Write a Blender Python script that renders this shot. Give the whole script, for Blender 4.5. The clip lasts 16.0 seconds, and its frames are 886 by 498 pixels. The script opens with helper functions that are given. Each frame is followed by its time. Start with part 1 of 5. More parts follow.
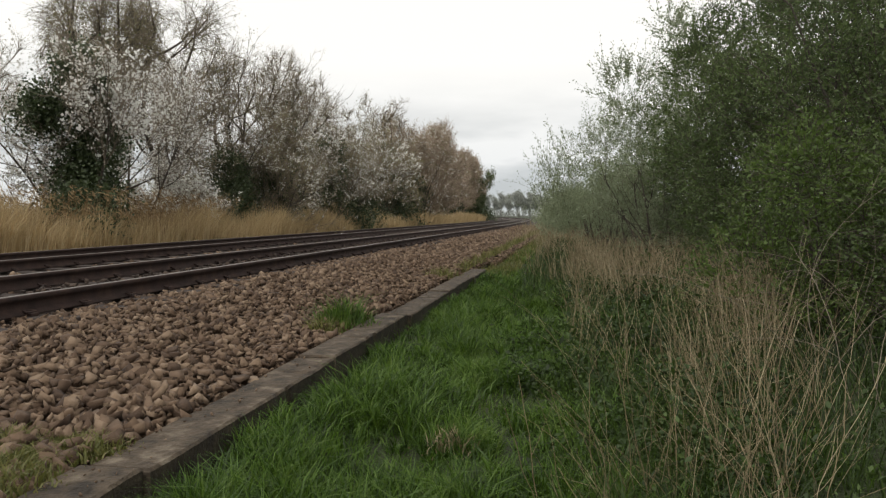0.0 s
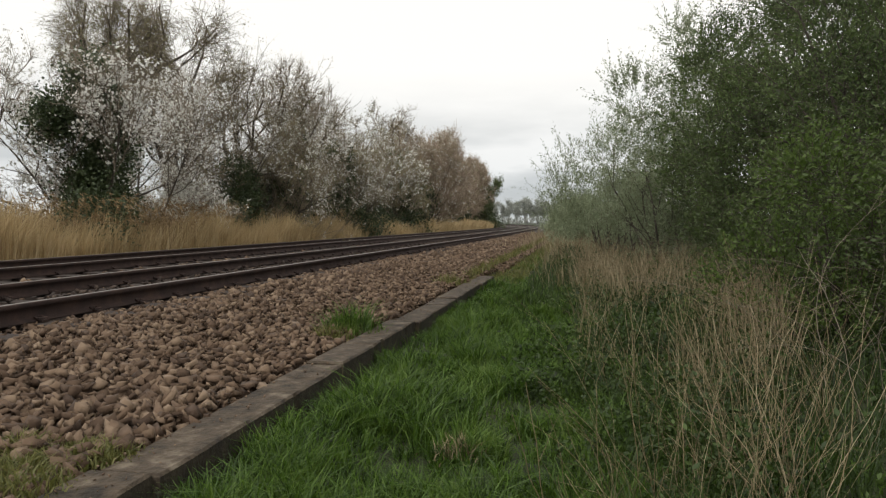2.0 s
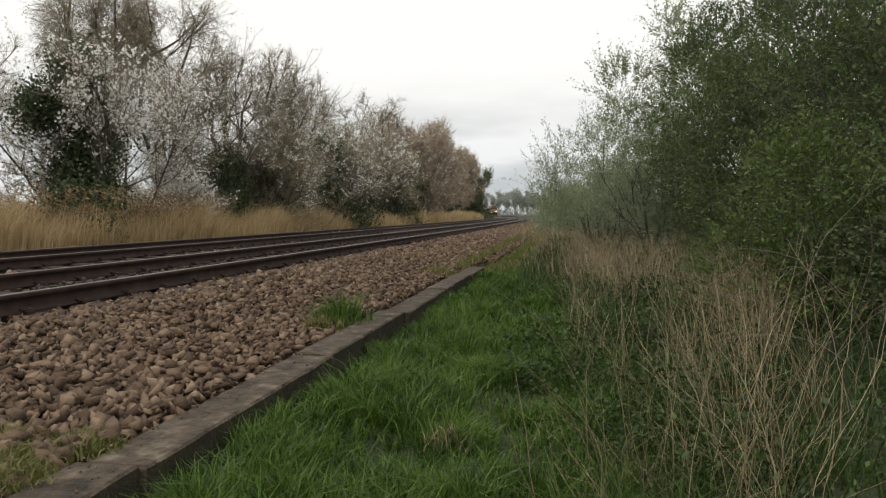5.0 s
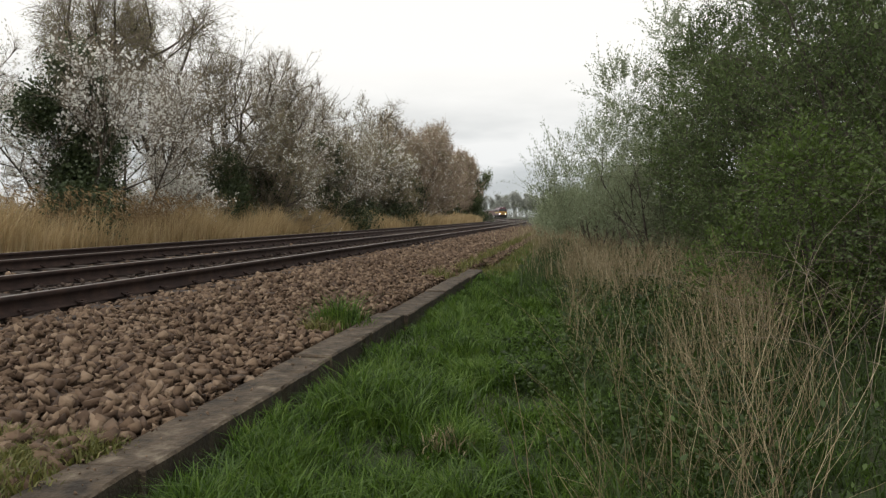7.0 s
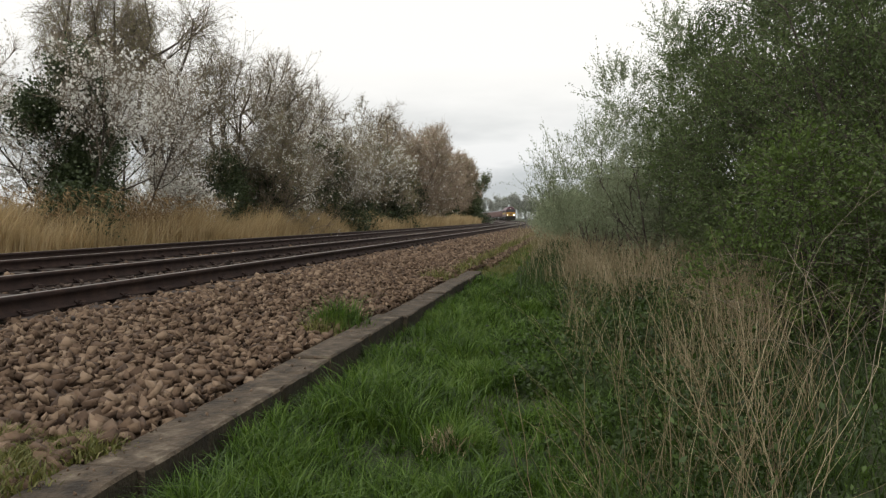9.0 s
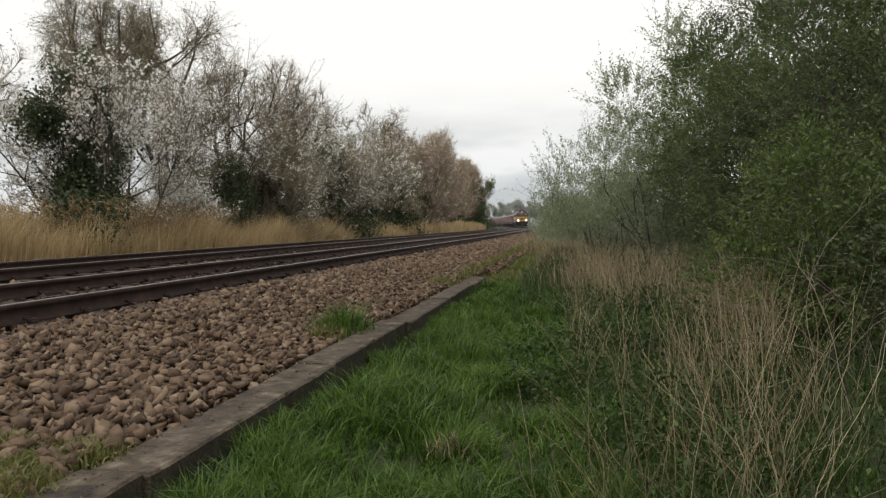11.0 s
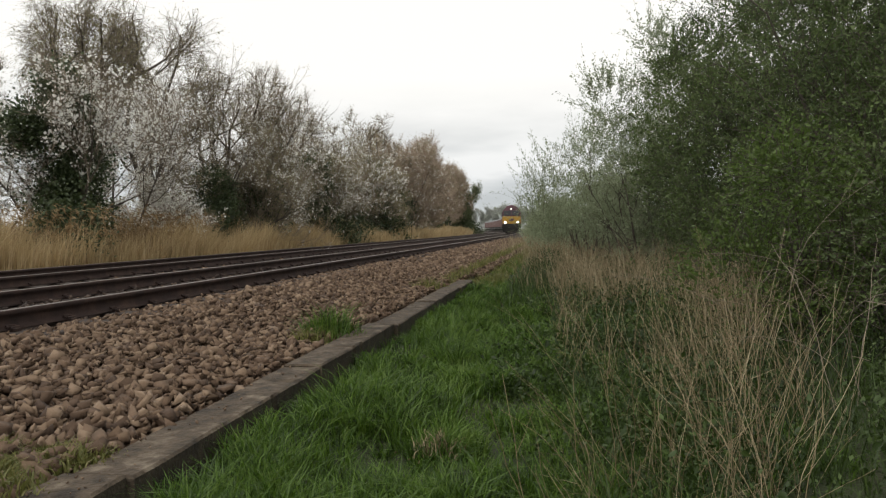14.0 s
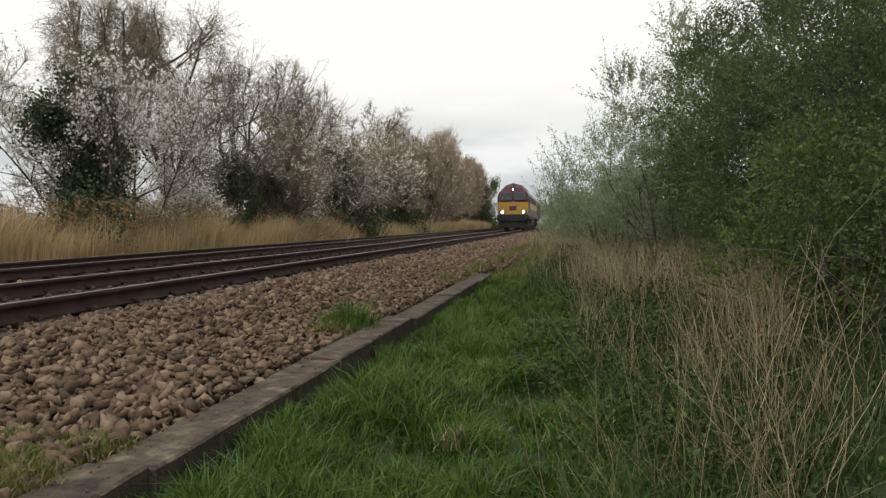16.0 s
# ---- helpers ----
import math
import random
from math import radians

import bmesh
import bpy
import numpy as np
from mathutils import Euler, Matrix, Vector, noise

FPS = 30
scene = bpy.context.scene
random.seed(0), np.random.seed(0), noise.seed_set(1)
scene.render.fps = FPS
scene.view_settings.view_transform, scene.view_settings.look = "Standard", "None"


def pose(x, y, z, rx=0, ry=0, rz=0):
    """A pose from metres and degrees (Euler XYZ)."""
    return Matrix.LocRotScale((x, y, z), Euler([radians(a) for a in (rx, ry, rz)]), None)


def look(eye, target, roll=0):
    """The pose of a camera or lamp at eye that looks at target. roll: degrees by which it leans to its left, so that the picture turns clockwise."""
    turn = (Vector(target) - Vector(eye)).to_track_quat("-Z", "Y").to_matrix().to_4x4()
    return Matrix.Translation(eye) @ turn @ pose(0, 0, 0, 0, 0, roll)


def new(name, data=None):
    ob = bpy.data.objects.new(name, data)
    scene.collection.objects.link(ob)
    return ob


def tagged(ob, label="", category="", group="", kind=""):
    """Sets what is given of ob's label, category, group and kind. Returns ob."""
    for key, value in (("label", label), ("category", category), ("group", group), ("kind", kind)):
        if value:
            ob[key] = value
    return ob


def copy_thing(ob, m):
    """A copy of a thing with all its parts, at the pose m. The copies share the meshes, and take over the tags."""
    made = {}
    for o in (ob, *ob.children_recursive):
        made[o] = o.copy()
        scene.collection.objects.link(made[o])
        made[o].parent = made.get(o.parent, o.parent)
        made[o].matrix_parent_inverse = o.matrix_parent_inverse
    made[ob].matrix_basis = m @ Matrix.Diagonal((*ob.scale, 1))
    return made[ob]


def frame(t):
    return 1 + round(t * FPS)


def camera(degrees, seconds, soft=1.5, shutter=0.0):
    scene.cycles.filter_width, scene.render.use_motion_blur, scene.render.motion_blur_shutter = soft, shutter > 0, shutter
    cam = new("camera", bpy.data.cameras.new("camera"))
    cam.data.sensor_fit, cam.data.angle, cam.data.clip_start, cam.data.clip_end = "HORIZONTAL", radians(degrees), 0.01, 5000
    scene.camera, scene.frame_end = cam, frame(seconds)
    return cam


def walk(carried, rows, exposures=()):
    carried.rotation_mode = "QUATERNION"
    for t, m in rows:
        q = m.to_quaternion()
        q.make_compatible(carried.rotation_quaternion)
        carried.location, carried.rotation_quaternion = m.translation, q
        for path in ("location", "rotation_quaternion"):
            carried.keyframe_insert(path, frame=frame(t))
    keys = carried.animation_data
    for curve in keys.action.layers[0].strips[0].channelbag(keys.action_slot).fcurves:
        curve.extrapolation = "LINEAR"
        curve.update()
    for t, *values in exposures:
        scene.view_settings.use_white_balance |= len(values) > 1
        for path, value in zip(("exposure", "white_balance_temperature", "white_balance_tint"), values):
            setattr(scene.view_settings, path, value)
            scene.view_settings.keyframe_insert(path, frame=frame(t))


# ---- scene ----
# World: +y runs along the straight part of the railway, z = 0 is the grass verge.
RAIL_Z = 0.59            # rail heads
TRACK_X = -5.05          # centre of the near track
FAR_TRACK_X = -8.62      # centre of the far track
BEND_Y, BEND_R = 48.0, 1190.0

cam = camera(62.2, 16.0, soft=1.25)
# seconds, tilt, roll, turn (degrees), x, y, z (metres)
CAM = (
    (0, 87.3964, 0.0000, 9.8621, 0.000, -0.000, 1.220),
    (0.5, 87.4538, -0.0089, 10.0084, -0.001, 0.005, 1.215),
    (1, 87.7158, -0.1083, 10.0969, -0.001, -0.007, 1.216),
    (1.5, 88.0351, -0.0548, 10.3319, -0.002, -0.016, 1.216),
    (2, 87.9465, 0.0022, 10.4697, 0.004, -0.016, 1.220),
    (2.5, 87.7479, -0.0922, 10.3960, -0.004, -0.004, 1.213),
    (3, 87.5530, -0.1242, 10.0175, 0.003, -0.000, 1.212),
    (3.5, 87.4568, 0.1611, 9.8727, 0.000, 0.004, 1.214),
    (4, 87.3648, 0.0678, 9.8145, -0.000, 0.008, 1.209),
    (6.5, 87.2491, -0.0397, 9.6189, 0.011, -0.002, 1.215),
    (7, 87.4715, 0.0526, 9.6157, 0.005, -0.003, 1.212),
    (7.5, 87.4736, 0.0979, 9.4940, 0.011, -0.008, 1.212),
    (8, 87.4919, 0.2441, 9.4116, 0.004, -0.011, 1.215),
    (8.5, 87.5703, 0.1941, 9.4990, -0.002, -0.003, 1.212),
    (9, 87.5948, 0.2104, 9.5191, -0.000, -0.006, 1.211),
    (11.5, 88.2184, -0.1441, 9.8797, 0.010, -0.019, 1.201),
    (12, 88.2920, -0.1708, 9.2003, 0.015, -0.016, 1.199),
    (12.5, 88.3070, -0.2946, 8.6381, 0.020, -0.020, 1.193),
    (13, 88.3582, -0.6106, 8.4083, 0.025, -0.018, 1.183),
    (13.5, 88.3446, -0.7028, 8.6768, 0.028, -0.012, 1.170),
    (14, 88.5180, -0.9278, 8.8898, 0.024, -0.017, 1.167),
    (14.5, 88.5501, -0.8341, 9.4324, 0.018, -0.000, 1.163),
    (15, 88.4382, -0.7425, 9.5643, 0.016, -0.004, 1.162),
    (15.5, 88.1473, -0.5830, 10.0376, 0.014, -0.002, 1.162),
    (16, 88.0372, -0.5484, 10.2771, 0.003, 0.001, 1.167),
)
walk(cam, [(t, pose(x, y, z, rx, 0, rz) @ pose(0, 0, 0, 0, 0, ro)) for t, rx, ro, rz, x, y, z in CAM])

# ---- light: a bright overcast afternoon ----
scene.view_settings.exposure = 0.0


def make_world():
    w = bpy.data.worlds.new("overcast_sky")
    scene.world = w
    w.use_nodes = True
    nt = w.node_tree
    nt.nodes.clear()
    out = nt.nodes.new("ShaderNodeOutputWorld")
    bg = nt.nodes.new("ShaderNodeBackground")
    sky = nt.nodes.new("ShaderNodeTexSky")
    sky.sky_type = "NISHITA"
    sky.sun_disc = False
    sky.sun_elevation, sky.sun_rotation = radians(57), radians(-135)
    tc = nt.nodes.new("ShaderNodeTexCoord")
    mp = nt.nodes.new("ShaderNodeMapping")
    mp.inputs["Scale"].default_value = (2.2, 2.2, 9.0)
    mp.inputs["Location"].default_value = (0.35, 0.2, 0.1)
    n = nt.nodes.new("ShaderNodeTexNoise")
    n.inputs["Scale"].default_value, n.inputs["Detail"].default_value, n.inputs["Roughness"].default_value = 1.6, 5, 0.5
    ramp = nt.nodes.new("ShaderNodeValToRGB")
    ramp.color_ramp.elements[0].position, ramp.color_ramp.elements[1].position = 0.4, 0.58
    ramp.color_ramp.elements[0].color = (5.7, 6.0, 6.15, 1)
    ramp.color_ramp.elements[1].color = (9.0, 9.1, 9.1, 1)
    # cloud is thin and white overhead, greyer in banks low down
    sep = nt.nodes.new("ShaderNodeSeparateXYZ")
    rise = nt.nodes.new("ShaderNodeMapRange")
    rise.inputs["From Min"].default_value, rise.inputs["From Max"].default_value = 0.06, 0.2
    high = nt.nodes.new("ShaderNodeMix")
    high.data_type = "RGBA"
    high.inputs["B"].default_value = (10.8, 10.6, 10.15, 1)
    mix = nt.nodes.new("ShaderNodeMix")
    mix.data_type = "RGBA"
    mix.inputs["Factor"].default_value = 0.95
    nt.links.new(tc.outputs["Generated"], mp.inputs["Vector"])
    nt.links.new(mp.outputs["Vector"], n.inputs["Vector"])
    nt.links.new(n.outputs["Fac"], ramp.inputs["Fac"])
    nt.links.new(tc.outputs["Generated"], sep.inputs[0])
    nt.links.new(sep.outputs["Z"], rise.inputs["Value"])
    nt.links.new(rise.outputs["Result"], high.inputs["Factor"])
    nt.links.new(ramp.outputs["Color"], high.inputs["A"])
    nt.links.new(sky.outputs["Color"], mix.inputs["A"])
    nt.links.new(high.outputs["Result"], mix.inputs["B"])
    nt.links.new(mix.outputs["Result"], bg.inputs["Color"])
    bg.inputs["Strength"].default_value = 0.1
    nt.links.new(bg.outputs["Background"], out.inputs["Surface"])


make_world()
sun = new("sun", bpy.data.lights.new("sun", "SUN"))
sun.data.energy, sun.data.angle, sun.data.color = 1.5, radians(28), (1.0, 0.97, 0.92)
sun.matrix_world = look((-12, -12, 26), (0, 0, 0))


# ---- materials ----
def mat(name, stops, scale=8.0, rough=0.85, bump=0.0, bump_scale=60.0, metal=0.0, island=0.0, obj=0.0, leaf=0.0, detail=6.0, stretch=(1, 1, 1)):
    """A procedural surface: a noise ramp of real base colours, grain, relief, and change from piece to piece."""
    m = bpy.data.materials.new(name)
    m.use_nodes = True
    nt = m.node_tree
    bsdf = nt.nodes["Principled BSDF"]
    out = nt.nodes["Material Output"]
    tc = nt.nodes.new("ShaderNodeTexCoord")
    mp = nt.nodes.new("ShaderNodeMapping")
    mp.inputs["Scale"].default_value = stretch
    nt.links.new(tc.outputs["Object"], mp.inputs["Vector"])
    big = nt.nodes.new("ShaderNodeTexNoise")
    big.inputs["Scale"].default_value, big.inputs["Detail"].default_value = scale, detail
    big.inputs["Roughness"].default_value = 0.62
    nt.links.new(mp.outputs["Vector"], big.inputs["Vector"])
    fac = big.outputs["Fac"]
    for amount, node, socket in ((island, "ShaderNodeNewGeometry", "Random Per Island"), (obj, "ShaderNodeObjectInfo", "Random")):
        if amount:
            src = nt.nodes.new(node)
            mx = nt.nodes.new("ShaderNodeMix")
            mx.inputs["Factor"].default_value = amount
            nt.links.new(fac, mx.inputs["A"])
            nt.links.new(src.outputs[socket], mx.inputs["B"])
            fac = mx.outputs["Result"]
    ramp = nt.nodes.new("ShaderNodeValToRGB")
    els = ramp.color_ramp.elements
    while len(els) < len(stops):
        els.new(0.5)
    for e, (p, c) in zip(els, stops):
        e.position, e.color = p, (*c, 1)
    nt.links.new(fac, ramp.inputs["Fac"])
    nt.links.new(ramp.outputs["Color"], bsdf.inputs["Base Color"])
    bsdf.inputs["Roughness"].default_value, bsdf.inputs["Metallic"].default_value = rough, metal
    if bump:
        fine = nt.nodes.new("ShaderNodeTexNoise")
        fine.inputs["Scale"].default_value, fine.inputs["Detail"].default_value = bump_scale, 4
        bp = nt.nodes.new("ShaderNodeBump")
        bp.inputs["Strength"].default_value, bp.inputs["Distance"].default_value = bump, 0.02
        nt.links.new(mp.outputs["Vector"], fine.inputs["Vector"])
        nt.links.new(fine.outputs["Fac"], bp.inputs["Height"])
        nt.links.new(bp.outputs["Normal"], bsdf.inputs["Normal"])
    if leaf:
        tr = nt.nodes.new("ShaderNodeBsdfTranslucent")
        ms = nt.nodes.new("ShaderNodeMixShader")
        ms.inputs["Fac"].default_value = leaf
        nt.links.new(ramp.outputs["Color"], tr.inputs["Color"])
        nt.links.new(bsdf.outputs["BSDF"], ms.inputs[1])
        nt.links.new(tr.outputs["BSDF"], ms.inputs[2])
        nt.links.new(ms.outputs["Shader"], out.inputs["Surface"])
    return m


def glow(name, colour, strength):
    m = bpy.data.materials.new(name)
    m.use_nodes = True
    b = m.node_tree.nodes["Principled BSDF"]
    b.inputs["Base Color"].default_value = (*colour, 1)
    b.inputs["Emission Color"].default_value = (*colour, 1)
    b.inputs["Emission Strength"].default_value = strength
    return m


M = dict(
    soil=mat("soil_and_turf", [(0.3, (0.014, 0.017, 0.005)), (0.5, (0.021, 0.03, 0.007)), (0.7, (0.034, 0.032, 0.014))], 1.5, 0.95, 0.6, 40),
    # bed under the stones: the shade of their gaps is painted in
    ballast=mat("shaded_ballast_bed", [(0.3, (0.012, 0.008, 0.005)), (0.5, (0.032, 0.022, 0.014)), (0.68, (0.075, 0.054, 0.036))], 14, 0.95, 0.9, 24),
    stone=mat("ballast_stone", [(0.12, (0.04, 0.0235, 0.0145)), (0.4, (0.096, 0.06, 0.037)), (0.62, (0.148, 0.097, 0.061)), (0.88, (0.25, 0.18, 0.12))], 9, 0.95, 0.35, 45, island=0.6),
    stone_ob=mat("ballast_stone_single", [(0.12, (0.04, 0.0235, 0.0145)), (0.4, (0.096, 0.06, 0.037)), (0.62, (0.148, 0.097, 0.061)), (0.88, (0.25, 0.18, 0.12))], 9, 0.95, 0.35, 45, obj=0.6),
    stained=mat("iron_stained_stone", [(0.2, (0.022, 0.014, 0.01)), (0.5, (0.05, 0.033, 0.024)), (0.8, (0.1, 0.07, 0.05))], 5, 0.92, 0.35, 60, island=0.5),
    concrete=mat("old_concrete", [(0.36, (0.02, 0.0145, 0.009)), (0.46, (0.046, 0.033, 0.0205)), (0.56, (0.073, 0.053, 0.034)), (0.7, (0.165, 0.134, 0.097))], 9, 0.92, 0.9, 38, obj=0.06, detail=9),
    # kerb face: shade painted into the colour together with damp moss
    shaded_moss=mat("shaded_mossy_concrete", [(0.3, (0.0128, 0.0096, 0.0056)), (0.5, (0.0288, 0.0216, 0.012)), (0.75, (0.06, 0.0464, 0.028))], 9, 0.95, 0.6, 50),
    rust=mat("rusty_rail_steel", [(0.3, (0.017, 0.009, 0.007)), (0.5, (0.031, 0.016, 0.012)), (0.7, (0.055, 0.03, 0.021))], 6, 0.95, 0.3, 80),
    rail_top=mat("worn_rail_head", [(0.3, (0.13, 0.11, 0.1)), (0.7, (0.24, 0.21, 0.19))], 3, 0.45, 0.1, 120, metal=0.5, stretch=(1, 0.1, 1)),
    sleeper=mat("sleeper_concrete", [(0.3, (0.02, 0.013, 0.01)), (0.7, (0.045, 0.032, 0.025))], 9, 0.95, 0.4, 50),
    grass=mat("fresh_grass", [(0.26, (0.01, 0.023, 0.0025)), (0.42, (0.04, 0.086, 0.006)), (0.58, (0.088, 0.166, 0.0135)), (0.88, (0.18, 0.235, 0.055))], 2.6, 0.55, island=0.35, leaf=0.35),
    grass_dull=mat("yellowing_grass", [(0.15, (0.07, 0.082, 0.016)), (0.5, (0.135, 0.14, 0.034)), (0.9, (0.25, 0.22, 0.08))], 1.1, 0.6, island=0.5, leaf=0.3),
    herb=mat("dark_nettle_leaf", [(0.28, (0.012, 0.023, 0.0035)), (0.5, (0.033, 0.06, 0.009)), (0.75, (0.072, 0.115, 0.021))], 1.6, 0.6, island=0.3, leaf=0.3),
    straw=mat("dead_straw", [(0.15, (0.14, 0.105, 0.055)), (0.5, (0.27, 0.212, 0.122)), (0.85, (0.45, 0.375, 0.245))], 1.0, 0.75, island=0.6, leaf=0.2),
    stalk=mat("dry_hollow_stalk", [(0.15, (0.11, 0.078, 0.04)), (0.5, (0.235, 0.18, 0.098)), (0.85, (0.45, 0.37, 0.235))], 1.0, 0.75, obj=0.6),
    reed=mat("golden_dead_reed", [(0.15, (0.31, 0.215, 0.1)), (0.5, (0.49, 0.37, 0.195)), (0.85, (0.64, 0.51, 0.31))], 0.5, 0.75, island=0.5, leaf=0.25),
    reed_head=mat("brown_seed_head", [(0.2, (0.2, 0.13, 0.06)), (0.8, (0.36, 0.25, 0.13))], 0.6, 0.8, island=0.5),
    bark=mat("grey_brown_bark", [(0.3, (0.035, 0.029, 0.022)), (0.7, (0.12, 0.1, 0.078))], 12, 0.95, 0.7, 40),
    twig=mat("brown_twig", [(0.2, (0.12, 0.097, 0.07)), (0.8, (0.34, 0.285, 0.215))], 1.0, 0.9, island=0.5),
    twig_warm=mat("budding_twig", [(0.2, (0.2, 0.148, 0.105)), (0.8, (0.44, 0.345, 0.265))], 1.0, 0.9, island=0.5),
    blossom=mat("white_blossom", [(0.1, (0.68, 0.67, 0.62)), (0.6, (0.86, 0.85, 0.8))], 1.5, 0.7, island=0.5, leaf=0.4),
    bud=mat("olive_bud_leaf", [(0.15, (0.15, 0.145, 0.06)), (0.5, (0.27, 0.255, 0.12)), (0.85, (0.42, 0.385, 0.23))], 1.2, 0.75, island=0.5, leaf=0.4),
    ivy=mat("ivy_leaf", [(0.2, (0.024, 0.04, 0.013)), (0.6, (0.056, 0.08, 0.028)), (0.85, (0.11, 0.14, 0.055))], 1.0, 0.5, island=0.4, leaf=0.2),
    hedge=mat("spring_hawthorn_leaf", [(0.3, (0.042, 0.066, 0.022)), (0.5, (0.095, 0.138, 0.042)), (0.85, (0.185, 0.24, 0.08))], 0.9, 0.6, island=0.25, leaf=0.35),
    hedge_bright=mat("young_bramble_leaf", [(0.15, (0.05, 0.082, 0.017)), (0.5, (0.1, 0.155, 0.03)), (0.85, (0.16, 0.23, 0.055))], 0.7, 0.55, island=0.45, leaf=0.42),
    willow=mat("grey_willow_leaf", [(0.15, (0.18, 0.215, 0.125)), (0.5, (0.285, 0.33, 0.2)), (0.85, (0.4, 0.44, 0.29))], 0.9, 0.6, island=0.45, leaf=0.45),
    green_twig=mat("willow_shoot", [(0.2, (0.09, 0.1, 0.055)), (0.8, (0.2, 0.21, 0.13))], 1.0, 0.85, island=0.5),
    # distance haze is put into this pale grey-green colour
    far_hazed=mat("hazed_far_tree", [(0.2, (0.3, 0.32, 0.28)), (0.8, (0.5, 0.51, 0.46))], 0.3, 0.9, island=0.5, leaf=0.3),
    maroon=mat("maroon_paint", [(0.3, (0.07, 0.022, 0.032)), (0.7, (0.105, 0.036, 0.05))], 2, 0.45, 0.05, 30),
    yellow=mat("warning_yellow_paint", [(0.3, (0.36, 0.2, 0.03)), (0.7, (0.47, 0.275, 0.05))], 2, 0.45, 0.05, 30),
    black=mat("underframe_black", [(0.3, (0.012, 0.011, 0.01)), (0.7, (0.03, 0.026, 0.022))], 4, 0.7, 0.2, 40),
    gold=mat("gold_band_paint", [(0.3, (0.4, 0.27, 0.05)), (0.7, (0.5, 0.35, 0.08))], 2, 0.5),
    roof=mat("dirty_roof_grey", [(0.3, (0.03, 0.022, 0.022)), (0.7, (0.07, 0.05, 0.048))], 2, 0.7),
    wagon_red=mat("faded_wagon_maroon", [(0.3, (0.14, 0.085, 0.08)), (0.7, (0.25, 0.17, 0.155))], 1.5, 0.75, 0.2, 20),
    wagon_grey=mat("grey_steel_load", [(0.3, (0.22, 0.23, 0.24)), (0.7, (0.36, 0.37, 0.38))], 1.5, 0.6, 0.2, 20),
    steel=mat("wheel_steel", [(0.3, (0.08, 0.07, 0.065)), (0.7, (0.16, 0.14, 0.13))], 6, 0.5, metal=0.7),
    glass=mat("dark_cab_glass", [(0.3, (0.014, 0.014, 0.017)), (0.7, (0.025, 0.025, 0.028))], 1, 0.5),
    lamp=glow("lit_headlight", (1.0, 0.97, 0.9), 22.0),
    marker=glow("lit_marker_light", (1.0, 0.95, 0.88), 7.0),
)


# ---- building helpers ----
def mesh_np(name, verts, faces, material, smooth=False):
    """A mesh from number arrays made in code: verts (n, 3), faces (m, k)."""
    verts, faces = np.asarray(verts, np.float32), np.asarray(faces, np.int32)
    me = bpy.data.meshes.new(name)
    k = faces.shape[1]
    me.vertices.add(len(verts))
    me.vertices.foreach_set("co", verts.ravel())
    me.loops.add(faces.size)
    me.loops.foreach_set("vertex_index", faces.ravel())
    me.polygons.add(len(faces))
    me.polygons.foreach_set("loop_start", np.arange(0, faces.size, k, dtype=np.int32))
    if smooth:
        me.polygons.foreach_set("use_smooth", np.ones(len(faces), bool))
    me.materials.append(material)
    me.update(calc_edges=True)
    return me


def part(name, data, material, parent, label=""):
    """One mesh object under a thing or under a part; data is a bmesh or a mesh."""
    if isinstance(data, bmesh.types.BMesh):
        me = bpy.data.meshes.new(name)
        data.to_mesh(me)
        data.free()
        me.materials.append(material)
        data = me
    ob = new(name, data)
    ob.parent = parent
    return tagged(ob, label=label)


def thing(name, label, category, group="", kind="", at=None):
    ob = new(name)
    if at is not None:
        ob.matrix_basis = at
    return tagged(ob, label, category, group, kind)


def box(bm, x0, x1, y0, y1, z0, z1, bevel=0.0):
    r = bmesh.ops.create_cube(bm, size=1, matrix=Matrix.Translation(((x0 + x1) / 2, (y0 + y1) / 2, (z0 + z1) / 2)) @ Matrix.Diagonal((x1 - x0, y1 - y0, z1 - z0, 1)))
    if bevel:
        es = list({e for v in r["verts"] for e in v.link_edges})
        bmesh.ops.bevel(bm, geom=es, offset=bevel, segments=2, affect="EDGES", profile=0.6)
    return bm


def a_box(*args, bevel=0.0):
    return box(bmesh.new(), *args, bevel=bevel)


def rod(bm, p, q, r, sides=10):
    p, q = Vector(p), Vector(q)
    m = Matrix.Translation((p + q) / 2) @ (q - p).to_track_quat("Z", "Y").to_matrix().to_4x4()
    bmesh.ops.create_cone(bm, cap_ends=True, segments=sides, radius1=r, radius2=r, depth=(q - p).length, matrix=m)
    return bm


def along(s, off=0.0):
    """Place and heading on the near track's centre line, s metres down the line; off: sideways to the right."""
    if s <= BEND_Y:
        return TRACK_X + off, s, 0.0
    a = (s - BEND_Y) / BEND_R
    return TRACK_X - BEND_R * (1 - math.cos(a)) + off * math.cos(a), BEND_Y + BEND_R * math.sin(a) + off * math.sin(a), a


def sweep(profile, offset, stations):
    """Closed profile (sideways, up) carried along the track."""
    k = len(profile)
    V = []
    for s in stations:
        for u, z in profile:
            x, y, _ = along(s, offset + u)
            V.append((x, y, z))
    n = len(stations)
    F = []
    for i in range(n - 1):
        for j in range(k):
            a, b = i * k + j, i * k + (j + 1) % k
            F.append((a, b, b + k, a + k))
    return V, F


